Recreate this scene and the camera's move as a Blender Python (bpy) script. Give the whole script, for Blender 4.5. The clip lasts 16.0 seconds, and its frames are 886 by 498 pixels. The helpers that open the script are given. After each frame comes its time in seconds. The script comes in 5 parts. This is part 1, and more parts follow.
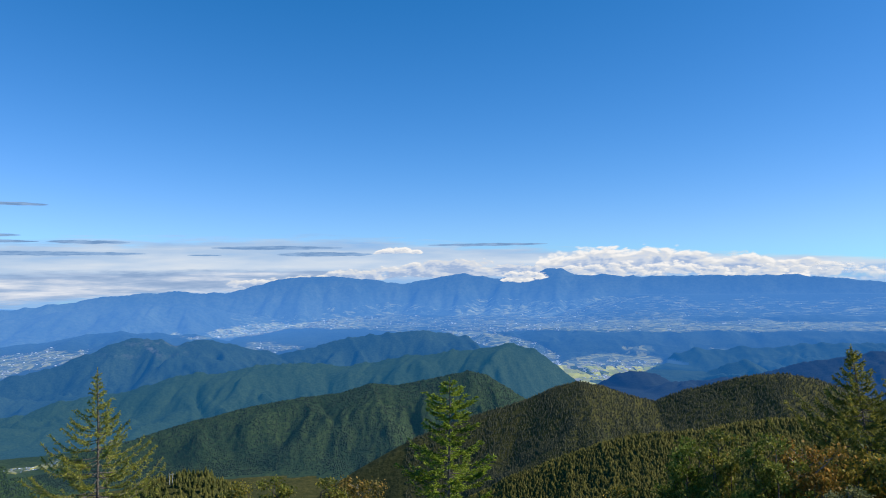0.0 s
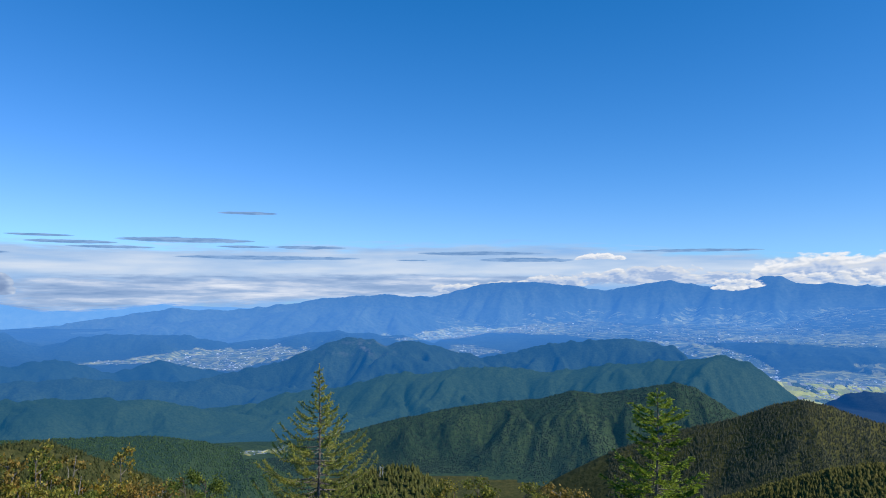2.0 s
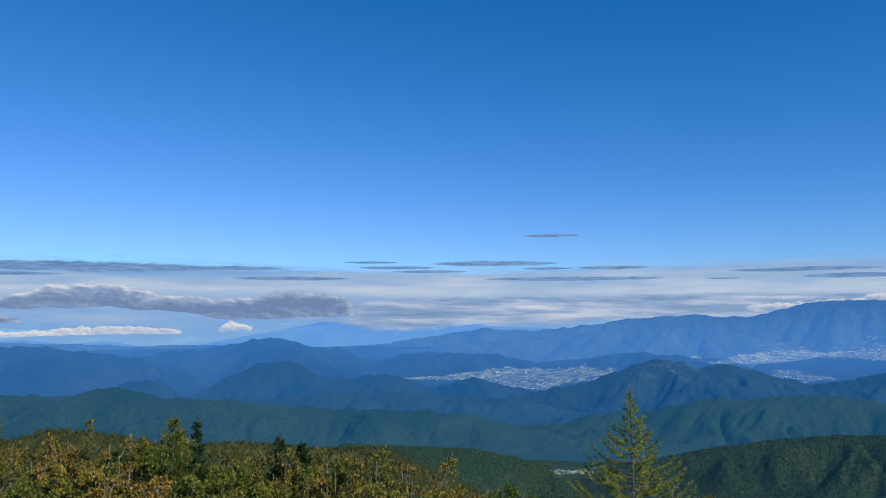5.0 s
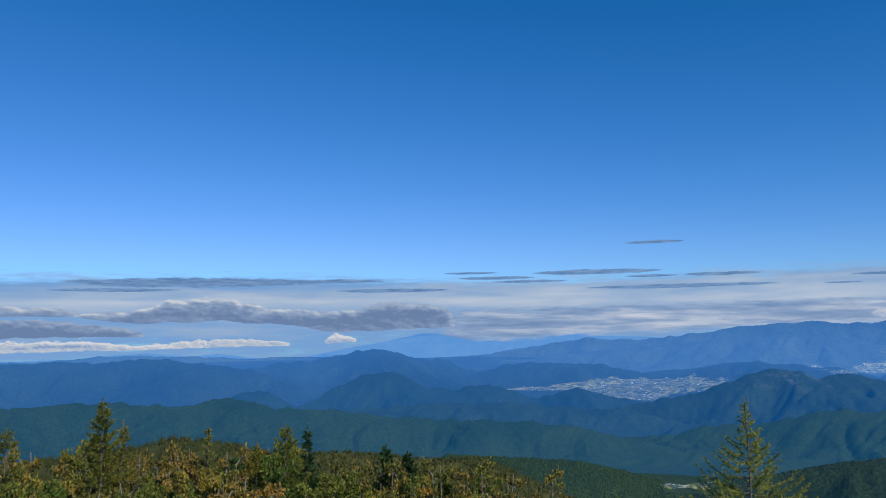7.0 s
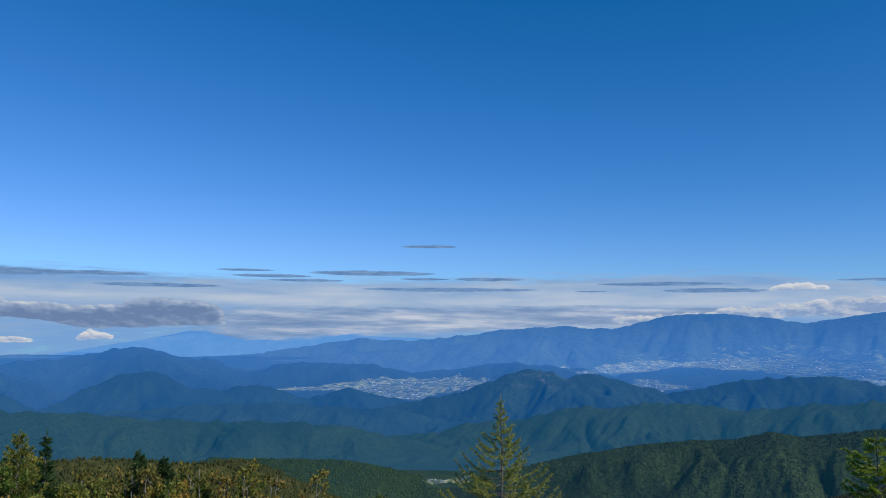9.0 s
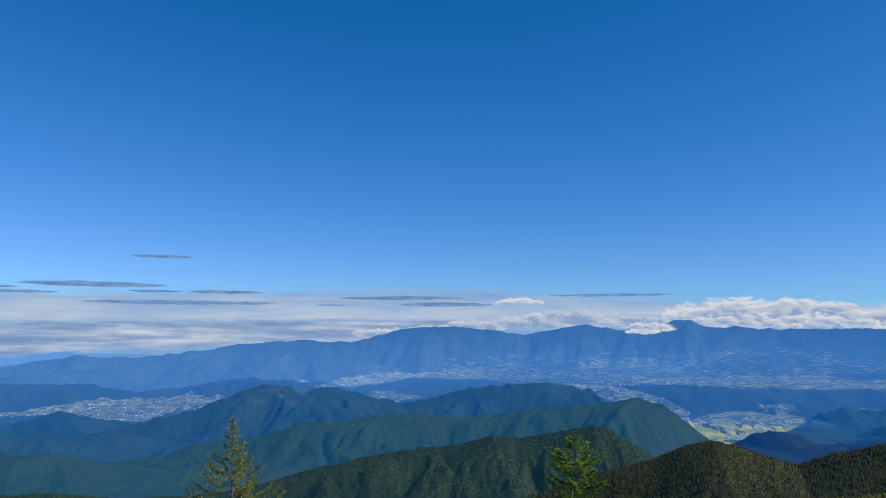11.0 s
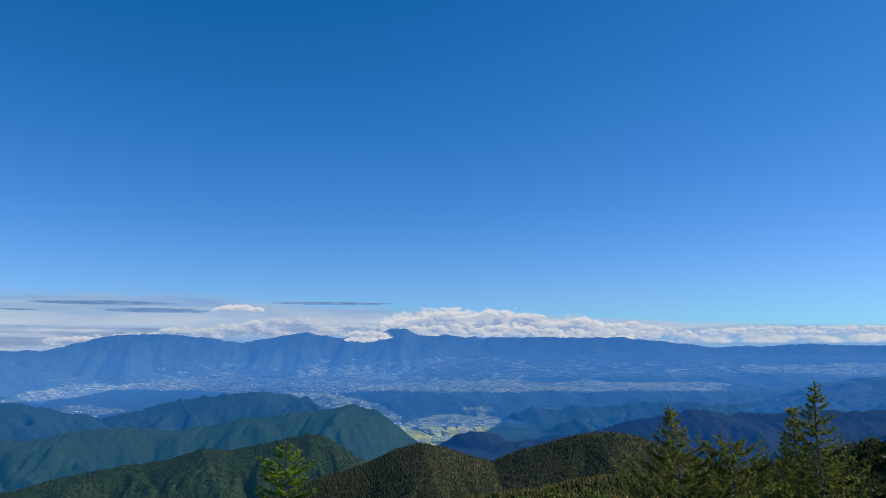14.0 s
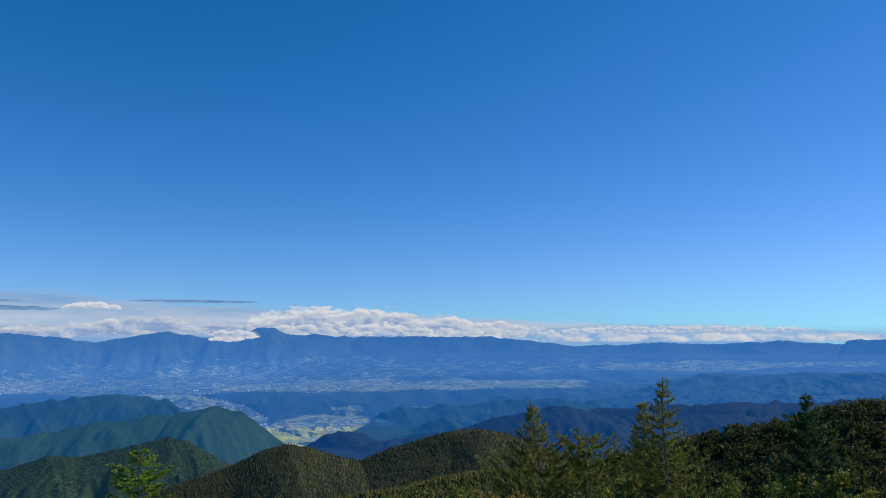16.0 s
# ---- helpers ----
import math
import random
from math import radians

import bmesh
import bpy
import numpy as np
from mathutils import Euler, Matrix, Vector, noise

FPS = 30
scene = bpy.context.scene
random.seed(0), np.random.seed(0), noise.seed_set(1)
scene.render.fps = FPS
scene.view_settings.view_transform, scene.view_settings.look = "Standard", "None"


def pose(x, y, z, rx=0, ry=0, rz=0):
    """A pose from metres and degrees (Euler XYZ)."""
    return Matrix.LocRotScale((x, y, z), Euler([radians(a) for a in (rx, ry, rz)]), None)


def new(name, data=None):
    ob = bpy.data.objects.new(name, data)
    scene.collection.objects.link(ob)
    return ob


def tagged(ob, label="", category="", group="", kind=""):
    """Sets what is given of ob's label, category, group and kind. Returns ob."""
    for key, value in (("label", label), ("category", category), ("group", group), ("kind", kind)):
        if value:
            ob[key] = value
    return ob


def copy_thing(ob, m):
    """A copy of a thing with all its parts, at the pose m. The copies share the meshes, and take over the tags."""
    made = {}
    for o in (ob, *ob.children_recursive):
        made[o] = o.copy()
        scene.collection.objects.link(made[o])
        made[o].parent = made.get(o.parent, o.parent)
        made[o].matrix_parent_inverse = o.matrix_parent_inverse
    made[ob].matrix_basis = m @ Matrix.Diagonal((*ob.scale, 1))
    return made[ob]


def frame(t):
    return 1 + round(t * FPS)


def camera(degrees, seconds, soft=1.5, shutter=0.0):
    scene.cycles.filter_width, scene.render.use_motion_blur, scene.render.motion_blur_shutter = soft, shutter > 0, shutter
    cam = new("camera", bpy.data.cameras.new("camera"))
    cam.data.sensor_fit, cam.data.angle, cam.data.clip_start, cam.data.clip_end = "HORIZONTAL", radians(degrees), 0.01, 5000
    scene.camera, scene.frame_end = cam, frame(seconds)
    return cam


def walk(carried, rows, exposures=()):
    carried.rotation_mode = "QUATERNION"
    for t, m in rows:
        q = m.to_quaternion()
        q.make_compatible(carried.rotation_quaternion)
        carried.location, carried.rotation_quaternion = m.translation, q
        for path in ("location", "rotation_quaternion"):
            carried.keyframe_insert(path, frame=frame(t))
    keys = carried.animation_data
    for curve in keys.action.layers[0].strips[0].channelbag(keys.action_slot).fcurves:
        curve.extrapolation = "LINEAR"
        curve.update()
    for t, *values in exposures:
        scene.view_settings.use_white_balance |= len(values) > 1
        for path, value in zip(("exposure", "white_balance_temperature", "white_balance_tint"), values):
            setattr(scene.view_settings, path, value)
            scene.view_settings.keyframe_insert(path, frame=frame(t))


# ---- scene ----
cam = camera(61.64, 16.0, soft=1.0)
EYE, ARM = 1.6, 0.45  # eye height over the ground; the phone is held at arm's length and swings round the body
ROWS = [
    (0.00, 0.00, 2.60, 0.63),
    (0.50, 2.36, 2.63, 0.64),
    (1.00, 6.31, 2.74, 0.22),
    (1.50, 10.98, 2.88, -0.11),
    (2.00, 15.38, 3.09, -0.21),
    (2.50, 18.96, 3.34, -0.28),
    (3.00, 22.08, 3.53, -0.22),
    (3.50, 25.31, 3.78, -0.23),
    (4.00, 29.19, 4.04, -0.22),
    (4.50, 33.85, 4.23, 0.00),
    (5.00, 38.46, 4.65, 0.14),
    (5.20, 40.16, 4.90, 0.36),
    (5.70, 44.02, 5.27, 0.69),
    (6.25, 46.57, 5.43, 0.94),
    (6.80, 46.73, 5.49, 0.94),
    (7.30, 44.27, 5.59, 0.62),
    (7.50, 42.99, 5.64, 0.40),
    (8.00, 38.47, 5.84, -0.03),
    (8.50, 33.59, 5.76, -0.43),
    (9.00, 29.03, 5.44, -0.42),
    (9.20, 27.11, 5.28, -0.35),
    (9.90, 20.17, 5.45, -0.15),
    (10.60, 13.05, 6.22, 0.03),
    (11.30, 6.61, 6.54, -0.09),
    (11.50, 4.90, 6.41, -0.28),
    (12.00, 0.88, 6.35, -0.31),
    (12.50, -2.64, 6.38, -0.27),
    (13.00, -5.89, 6.51, -0.10),
    (13.50, -8.89, 6.86, -0.01),
    (14.00, -11.93, 7.12, 0.06),
    (14.50, -14.86, 6.97, 0.14),
    (15.00, -17.69, 6.83, 0.19),
    (15.50, -20.13, 6.93, 0.24),
    (16.00, -21.83, 7.05, 0.12),
]
walk(cam, [(t, pose(-ARM * math.sin(radians(yaw)), ARM * math.cos(radians(yaw)), EYE, 90 + pitch, roll, yaw)) for t, yaw, pitch, roll in ROWS],
     exposures=[(0.0, 0.46, 7000, 10), (1.0, 0.44, 6700, 10), (2.0, 0.42, 6550, 10), (3.5, 0.30, 6450, 10), (5.0, 0.09, 6400, 10), (7.5, -0.04, 6350, 10), (9.0, -0.02, 6350, 10), (12.0, 0.06, 6350, 10), (16.0, 0.05, 6450, 10)])

# ---- light: a clear late-morning sky, the sun high on the right ----
SKY = 0.12
SUN_AZ, SUN_EL = -98.0, 38.0  # degrees, azimuth counted to the left of straight ahead
world = bpy.data.worlds.new("sky")
scene.world = world
world.use_nodes = True
wn = world.node_tree
wn.nodes.clear()
sky = wn.nodes.new("ShaderNodeTexSky")
sky.sky_type = "NISHITA"
sky.sun_disc = False
sky.sun_elevation = radians(SUN_EL)
sky.sun_rotation = radians(-SUN_AZ)
sky.altitude, sky.air_density, sky.dust_density, sky.ozone_density = 1900, 1.0, 0.3, 3.0
bg = wn.nodes.new("ShaderNodeBackground")
split, join = wn.nodes.new("ShaderNodeSeparateColor"), wn.nodes.new("ShaderNodeCombineColor")
wn.links.new(sky.outputs[0], split.inputs[0])
for k, (gain, power) in enumerate(((0.90, 1.72), (0.655, 1.03), (0.99, 0.97))):  # the phone's deep, saturated rendering of blue
    scaled = wn.nodes.new("ShaderNodeMath")
    scaled.operation = "POWER"
    wn.links.new(split.outputs[k], scaled.inputs[0])
    scaled.inputs[1].default_value = power
    gained = wn.nodes.new("ShaderNodeMath")
    gained.operation = "MULTIPLY"
    wn.links.new(scaled.outputs[0], gained.inputs[0])
    gained.inputs[1].default_value = gain * SKY ** (power - 1)
    wn.links.new(gained.outputs[0], join.inputs[k])
bg.inputs["Strength"].default_value = SKY
wout = wn.nodes.new("ShaderNodeOutputWorld")
# red never rises past a pale blue at the horizon
cap, least = wn.nodes.new("ShaderNodeMath"), wn.nodes.new("ShaderNodeMath")
cap.operation, least.operation = "MULTIPLY", "SMOOTH_MIN"
wn.links.new(join.inputs[1].links[0].from_socket, cap.inputs[0])
cap.inputs[1].default_value = 0.44
wn.links.new(join.inputs[0].links[0].from_socket, least.inputs[0])
wn.links.new(cap.outputs[0], least.inputs[1])
least.inputs[2].default_value = 1.2
wn.links.new(least.outputs[0], join.inputs[0])
wn.links.new(join.outputs[0], bg.inputs["Color"])
wn.links.new(bg.outputs[0], wout.inputs["Surface"])

sun = new("sun", bpy.data.lights.new("sun", "SUN"))
sun.data.energy, sun.data.angle, sun.data.color = 3.5, radians(0.55), (1.0, 0.95, 0.86)
to_sun = Vector((-math.sin(radians(SUN_AZ)) * math.cos(radians(SUN_EL)), math.cos(radians(SUN_AZ)) * math.cos(radians(SUN_EL)), math.sin(radians(SUN_EL))))
sun.matrix_world = Matrix.Translation((0, 0, 60)) @ to_sun.to_track_quat("Z", "Y").to_matrix().to_4x4()


# ---- small helpers ----
RNG = np.random.default_rng(7)


def bearing(az, r, z=0.0):
    """The place at azimuth az (degrees to the left of straight ahead) and r metres away."""
    a = np.radians(az)
    return np.stack(np.broadcast_arrays(-r * np.sin(a), r * np.cos(a), z), -1)


def lattice(ix, iy, seed):
    h = (ix.astype(np.int64) * 374761393 + iy.astype(np.int64) * 668265263 + seed * 974711) & 0x7FFFFFFF
    h = ((h ^ (h >> 13)) * 1274126177) & 0x7FFFFFFF
    return ((h ^ (h >> 16)) & 0xFFFF) / 65535.0


def vnoise(x, y, seed=0):
    """Smooth value noise, 0 to 1."""
    x, y = np.broadcast_arrays(np.asarray(x, float), np.asarray(y, float))
    ix, iy = np.floor(x), np.floor(y)
    u, v = x - ix, y - iy
    u, v = u * u * (3 - 2 * u), v * v * (3 - 2 * v)
    ix, iy = ix.astype(np.int64), iy.astype(np.int64)
    a, b = lattice(ix, iy, seed), lattice(ix + 1, iy, seed)
    c, d = lattice(ix, iy + 1, seed), lattice(ix + 1, iy + 1, seed)
    return (a * (1 - u) + b * u) * (1 - v) + (c * (1 - u) + d * u) * v


def fbm(x, y, seed=0, octaves=4):
    total, amp, norm = 0.0, 1.0, 0.0
    for k in range(octaves):
        total = total + amp * vnoise(np.asarray(x) * 2 ** k, np.asarray(y) * 2 ** k, seed + k)
        norm += amp
        amp *= 0.5
    return total / norm


def ridged(x, y, seed=0, octaves=4):
    total, amp, norm = 0.0, 1.0, 0.0
    for k in range(octaves):
        total = total + amp * np.abs(2 * vnoise(np.asarray(x) * 2 ** k, np.asarray(y) * 2 ** k, seed + k) - 1)
        norm += amp
        amp *= 0.5
    return total / norm


def smooth(a, b, x):
    u = np.clip((x - a) / (b - a), 0, 1)
    return u * u * (3 - 2 * u)


def mesh_of(name, verts, faces, flat=True):
    """A mesh from arrays: verts n x 3, faces m x 3 or m x 4."""
    me = bpy.data.meshes.new(name)
    verts, faces = np.asarray(verts, np.float32), np.asarray(faces, np.int32)
    n, k = faces.shape
    me.vertices.add(len(verts))
    me.vertices.foreach_set("co", verts.ravel())
    me.loops.add(n * k)
    me.loops.foreach_set("vertex_index", faces.ravel())
    me.polygons.add(n)
    me.polygons.foreach_set("loop_start", np.arange(n, dtype=np.int32) * k)
    me.polygons.foreach_set("use_smooth", np.full(n, not flat))
    me.update(calc_edges=True)
    return me


def mesh_object(name, verts, faces, material, parent=None, flat=True, label=""):
    me = mesh_of(name, verts, faces, flat)
    me.materials.append(material)
    ob = new(name, me)
    if parent is not None:
        ob.parent = parent
    return tagged(ob, label)


# ---- materials ----
def nodes_of(name):
    m = bpy.data.materials.new(name)
    m.use_nodes = True
    nt = m.node_tree
    return m, nt, nt.nodes["Principled BSDF"]


def ramp(nt, source, stops, blend="LINEAR"):
    r = nt.nodes.new("ShaderNodeValToRGB")
    r.color_ramp.interpolation = blend
    while len(r.color_ramp.elements) < len(stops):
        r.color_ramp.elements.new(0.5)
    for e, (p, c) in zip(r.color_ramp.elements, stops):
        e.position, e.color = p, (*c, 1)
    nt.links.new(source, r.inputs[0])
    return r.outputs[0]


def noise_of(nt, scale, detail=4, rough=0.55, vector=None):
    n = nt.nodes.new("ShaderNodeTexNoise")
    n.inputs["Scale"].default_value, n.inputs["Detail"].default_value, n.inputs["Roughness"].default_value = scale, detail, rough
    if vector is not None:
        nt.links.new(vector, n.inputs["Vector"])
    return n.outputs["Fac"]


def mixed(nt, fac, a, b, mode="MIX"):
    m = nt.nodes.new("ShaderNodeMix")
    m.data_type, m.blend_type = "RGBA", mode
    for v, i in ((fac, 0), (a, 6), (b, 7)):
        if isinstance(v, (int, float)):
            m.inputs[i].default_value = v
        elif isinstance(v, tuple):
            m.inputs[i].default_value = (*v, 1)
        else:
            nt.links.new(v, m.inputs[i])
    return m.outputs[2]


def place_of(nt):
    return nt.nodes.new("ShaderNodeNewGeometry").outputs["Position"]


def woodland(name, dark, light, grain, broad, relief, haze_glow=None, fields=None, crags=False, farther=None, rough=0.5):
    """Forest seen from above: tree-sized grain, broad patches of another green, relief. glow: haze before a far
    backdrop, painted on as emission.
    """
    m, nt, b = nodes_of(name)
    where = place_of(nt)
    fine = noise_of(nt, grain, 3, 0.6, where)
    col = ramp(nt, fine, [(0.32, dark), (0.68, light)])
    wide = ramp(nt, noise_of(nt, broad, 4, 0.6, where), [(0.35, (0.62, 0.72, 0.75)), (0.65, (1.25, 1.15, 0.95))])
    col = mixed(nt, 1.0, col, wide, "MULTIPLY")
    if fields is not None:
        col = fields(nt, where, col)
    if crags:
        cliff = nt.nodes.new("ShaderNodeAttribute")
        cliff.attribute_name = "cliff"
        face = ramp(nt, noise_of(nt, 0.02, 4, 0.6, where), [(0.54, (0.0, 0.0, 0.0)), (0.62, (0.45, 0.45, 0.45))])
        col = mixed(nt, mixed(nt, 1.0, face, cliff.outputs["Color"], "MULTIPLY"), col, (0.17, 0.16, 0.14))
    nt.links.new(col, b.inputs["Base Color"])
    b.inputs["Roughness"].default_value = 0.9
    b.inputs["Specular IOR Level"].default_value = 0.1
    bump = nt.nodes.new("ShaderNodeBump")
    bump.inputs["Strength"].default_value, bump.inputs["Distance"].default_value = rough, relief
    nt.links.new(fine, bump.inputs["Height"])
    nt.links.new(bump.outputs[0], b.inputs["Normal"])
    if haze_glow:
        b.inputs["Emission Color"].default_value = (*haze_glow, 1)
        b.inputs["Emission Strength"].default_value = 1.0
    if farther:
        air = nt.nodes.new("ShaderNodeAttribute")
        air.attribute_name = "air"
        nt.links.new(mixed(nt, air.outputs["Fac"], haze_glow, farther), b.inputs["Emission Color"])
    return m


NEAR_CROPS = [(0.0, (0.03, 0.05, 0.02)), (0.14, (0.42, 0.39, 0.05)), (0.32, (0.27, 0.29, 0.04)), (0.48, (0.48, 0.44, 0.08)), (0.62, (0.07, 0.10, 0.03)), (0.72, (0.26, 0.26, 0.07)), (0.88, (0.24, 0.23, 0.20))]
FAR_CROPS = [(0.0, (0.06, 0.08, 0.04)), (0.18, (0.15, 0.17, 0.07)), (0.36, (0.09, 0.12, 0.06)), (0.50, (0.34, 0.31, 0.09)), (0.64, (0.12, 0.14, 0.08)), (0.76, (0.32, 0.30, 0.08)), (0.85, (0.44, 0.39, 0.11))]


def farmland(nt, where, col, crops=NEAR_CROPS, plot_scale=0.04, roofs=0.66, cover=1.0):
    """Valley floors: a patchwork of pale rice fields and grey-white settlements among woods."""
    attr = nt.nodes.new("ShaderNodeAttribute")
    attr.attribute_name = "settled"
    vor = nt.nodes.new("ShaderNodeTexVoronoi")
    vor.inputs["Scale"].default_value = plot_scale
    plot = nt.nodes.new("ShaderNodeAttribute")
    plot.attribute_name = "plot"
    nt.links.new(plot.outputs["Vector"], vor.inputs["Vector"])
    sep = nt.nodes.new("ShaderNodeSeparateColor")
    nt.links.new(vor.outputs["Color"], sep.inputs[0])
    crop = ramp(nt, sep.outputs[0], crops, "CONSTANT")
    speck = ramp(nt, noise_of(nt, 0.16, 2, 0.7, plot.outputs["Vector"]), [(roofs - 0.06, (0.0, 0.0, 0.0)), (roofs + 0.02, (0.7, 0.7, 0.7))])
    crop = mixed(nt, speck, crop, (0.40, 0.41, 0.42))
    shade = ramp(nt, noise_of(nt, 0.05, 3, 0.6, plot.outputs["Vector"]), [(0.3, (0.72, 0.75, 0.75)), (0.7, (1.2, 1.18, 1.1))])
    crop = mixed(nt, 1.0, crop, shade, "MULTIPLY")
    rough = nt.nodes.new("ShaderNodeMath")
    rough.operation = "MULTIPLY_ADD"
    nt.links.new(noise_of(nt, 0.022, 5, 0.72, plot.outputs["Vector"]), rough.inputs[0])
    rough.inputs[1].default_value = 2.2
    shift = nt.nodes.new("ShaderNodeMath")
    shift.operation = "SUBTRACT"
    nt.links.new(attr.outputs["Fac"], shift.inputs[0])
    shift.inputs[1].default_value = 0.6
    nt.links.new(shift.outputs[0], rough.inputs[2])
    mask = ramp(nt, rough.outputs[0], [(0.93, (0.0, 0.0, 0.0)), (1.05, (cover, cover, cover))])
    tilled = ramp(nt, attr.outputs["Fac"], [(0.40, (0.5, 0.5, 0.5)), (0.85, (1.0, 1.0, 1.0))])  # open fields give way to hedges and groves
    return mixed(nt, mixed(nt, 1.0, mask, tilled, "MULTIPLY"), col, crop)


def far_farmland(nt, where, col):
    return farmland(nt, where, col, FAR_CROPS, 0.055, 0.68, 0.62)


def village_land(nt, where, col):
    return farmland(nt, where, col, FAR_CROPS, 0.10, 0.60)


def foliage(name, stops, through_light=0.4, haze_glow=None, differ=0.16):
    """Leaves or needles, each island its own shade, letting some light through. glow: far haze painted on as emission.
    """
    m, nt, b = nodes_of(name)
    geo = nt.nodes.new("ShaderNodeNewGeometry")
    col = ramp(nt, geo.outputs["Random Per Island"], stops)
    patch = ramp(nt, noise_of(nt, 0.7, 2, 0.5, geo.outputs["Position"]), [(0.3, (0.62, 0.68, 0.62)), (0.7, (1.30, 1.22, 1.05))])
    col = mixed(nt, 1.0, col, patch, "MULTIPLY")
    tree = ramp(nt, nt.nodes.new("ShaderNodeObjectInfo").outputs["Random"], [(0.0, (1 - differ, 1 - 0.45 * differ, 1 - 0.7 * differ)), (0.5, (1.0, 1.0, 1.0)), (1.0, (1 + 1.1 * differ, 1 + 0.4 * differ, 1.0))])
    col = mixed(nt, 1.0, col, tree, "MULTIPLY")
    nt.links.new(col, b.inputs["Base Color"])
    b.inputs["Roughness"].default_value = 0.6
    b.inputs["Specular IOR Level"].default_value = 0.25
    if haze_glow:
        b.inputs["Emission Color"].default_value, b.inputs["Emission Strength"].default_value = (*haze_glow, 1), 1.0
    tr = nt.nodes.new("ShaderNodeBsdfTranslucent")
    nt.links.new(col, tr.inputs["Color"])
    mx = nt.nodes.new("ShaderNodeMixShader")
    mx.inputs[0].default_value = through_light
    nt.links.new(b.outputs[0], mx.inputs[1])
    nt.links.new(tr.outputs[0], mx.inputs[2])
    nt.links.new(mx.outputs[0], nt.nodes["Material Output"].inputs["Surface"])
    return m


def bark(name, dark, light):
    m, nt, b = nodes_of(name)
    where = place_of(nt)
    nt.links.new(ramp(nt, noise_of(nt, 6.0, 5, 0.65, where), [(0.35, dark), (0.65, light)]), b.inputs["Base Color"])
    b.inputs["Roughness"].default_value = 0.9
    bump = nt.nodes.new("ShaderNodeBump")
    bump.inputs["Distance"].default_value = 0.02
    nt.links.new(noise_of(nt, 18.0, 4, 0.6, where), bump.inputs["Height"])
    nt.links.new(bump.outputs[0], b.inputs["Normal"])
    return m


def vapour(name, stops, scale, shade=1.25, fray=1.0, edge=(0.55, 1.05)):
    """Cloud: pale tones in drawn-out bands, thinning out by the mesh's own 'thick' attribute."""
    m, nt, b = nodes_of(name)
    nt.nodes.remove(b)
    attr = nt.nodes.new("ShaderNodeAttribute")
    attr.attribute_name = "thick"
    uv = nt.nodes.new("ShaderNodeAttribute")
    uv.attribute_name = "drawn"
    n1 = noise_of(nt, scale, 6, 0.6, uv.outputs["Vector"])
    tone = nt.nodes.new("ShaderNodeAttribute")
    tone.attribute_name = "tone"
    both = nt.nodes.new("ShaderNodeMath")
    both.operation = "MULTIPLY_ADD"
    nt.links.new(n1, both.inputs[0])
    both.inputs[1].default_value = shade
    shift = nt.nodes.new("ShaderNodeMath")
    shift.operation = "SUBTRACT"
    nt.links.new(tone.outputs["Fac"], shift.inputs[0])
    shift.inputs[1].default_value = shade / 2
    nt.links.new(shift.outputs[0], both.inputs[2])
    col = ramp(nt, both.outputs[0], stops)
    # clouds emit their tones: the daylight on them is painted in
    em = nt.nodes.new("ShaderNodeEmission")
    em.inputs["Strength"].default_value = 1.0
    nt.links.new(col, em.inputs["Color"])
    surf = em.outputs[0]
    add = nt.nodes.new("ShaderNodeMath")
    add.operation = "MULTIPLY_ADD"
    nt.links.new(noise_of(nt, scale * 1.7, 5, 0.6, uv.outputs["Vector"]), add.inputs[0])
    add.inputs[1].default_value = fray
    nt.links.new(attr.outputs["Fac"], add.inputs[2])
    alpha = nt.nodes.new("ShaderNodeMapRange")
    alpha.interpolation_type = "SMOOTHSTEP"
    alpha.inputs["From Min"].default_value, alpha.inputs["From Max"].default_value = edge
    nt.links.new(add.outputs[0], alpha.inputs["Value"])
    clear = nt.nodes.new("ShaderNodeBsdfTransparent")
    mx = nt.nodes.new("ShaderNodeMixShader")
    nt.links.new(alpha.outputs[0], mx.inputs[0])
    nt.links.new(clear.outputs[0], mx.inputs[1])
    nt.links.new(surf, mx.inputs[2])
    nt.links.new(mx.outputs[0], nt.nodes["Material Output"].inputs["Surface"])
    return m


M_GROUND = woodland("forest_floor", (0.045, 0.052, 0.018), (0.095, 0.092, 0.034), 0.11, 0.006, 4.0)
# blue emission on these hills stands in for haze, stronger with distance
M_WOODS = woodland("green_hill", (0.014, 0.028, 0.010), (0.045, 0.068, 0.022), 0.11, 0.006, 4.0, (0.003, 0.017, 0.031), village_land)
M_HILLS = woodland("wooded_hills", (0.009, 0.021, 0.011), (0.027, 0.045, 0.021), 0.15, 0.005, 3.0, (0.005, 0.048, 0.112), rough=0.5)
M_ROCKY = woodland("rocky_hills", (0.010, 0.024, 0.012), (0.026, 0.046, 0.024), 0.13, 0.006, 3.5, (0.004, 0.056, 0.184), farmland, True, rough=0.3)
# shade painted in: very dark base colour under the blue haze emission
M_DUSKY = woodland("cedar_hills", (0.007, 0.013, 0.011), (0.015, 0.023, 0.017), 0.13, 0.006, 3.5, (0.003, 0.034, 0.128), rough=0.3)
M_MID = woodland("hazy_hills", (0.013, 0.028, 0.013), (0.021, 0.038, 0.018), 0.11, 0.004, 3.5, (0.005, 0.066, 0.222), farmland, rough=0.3)
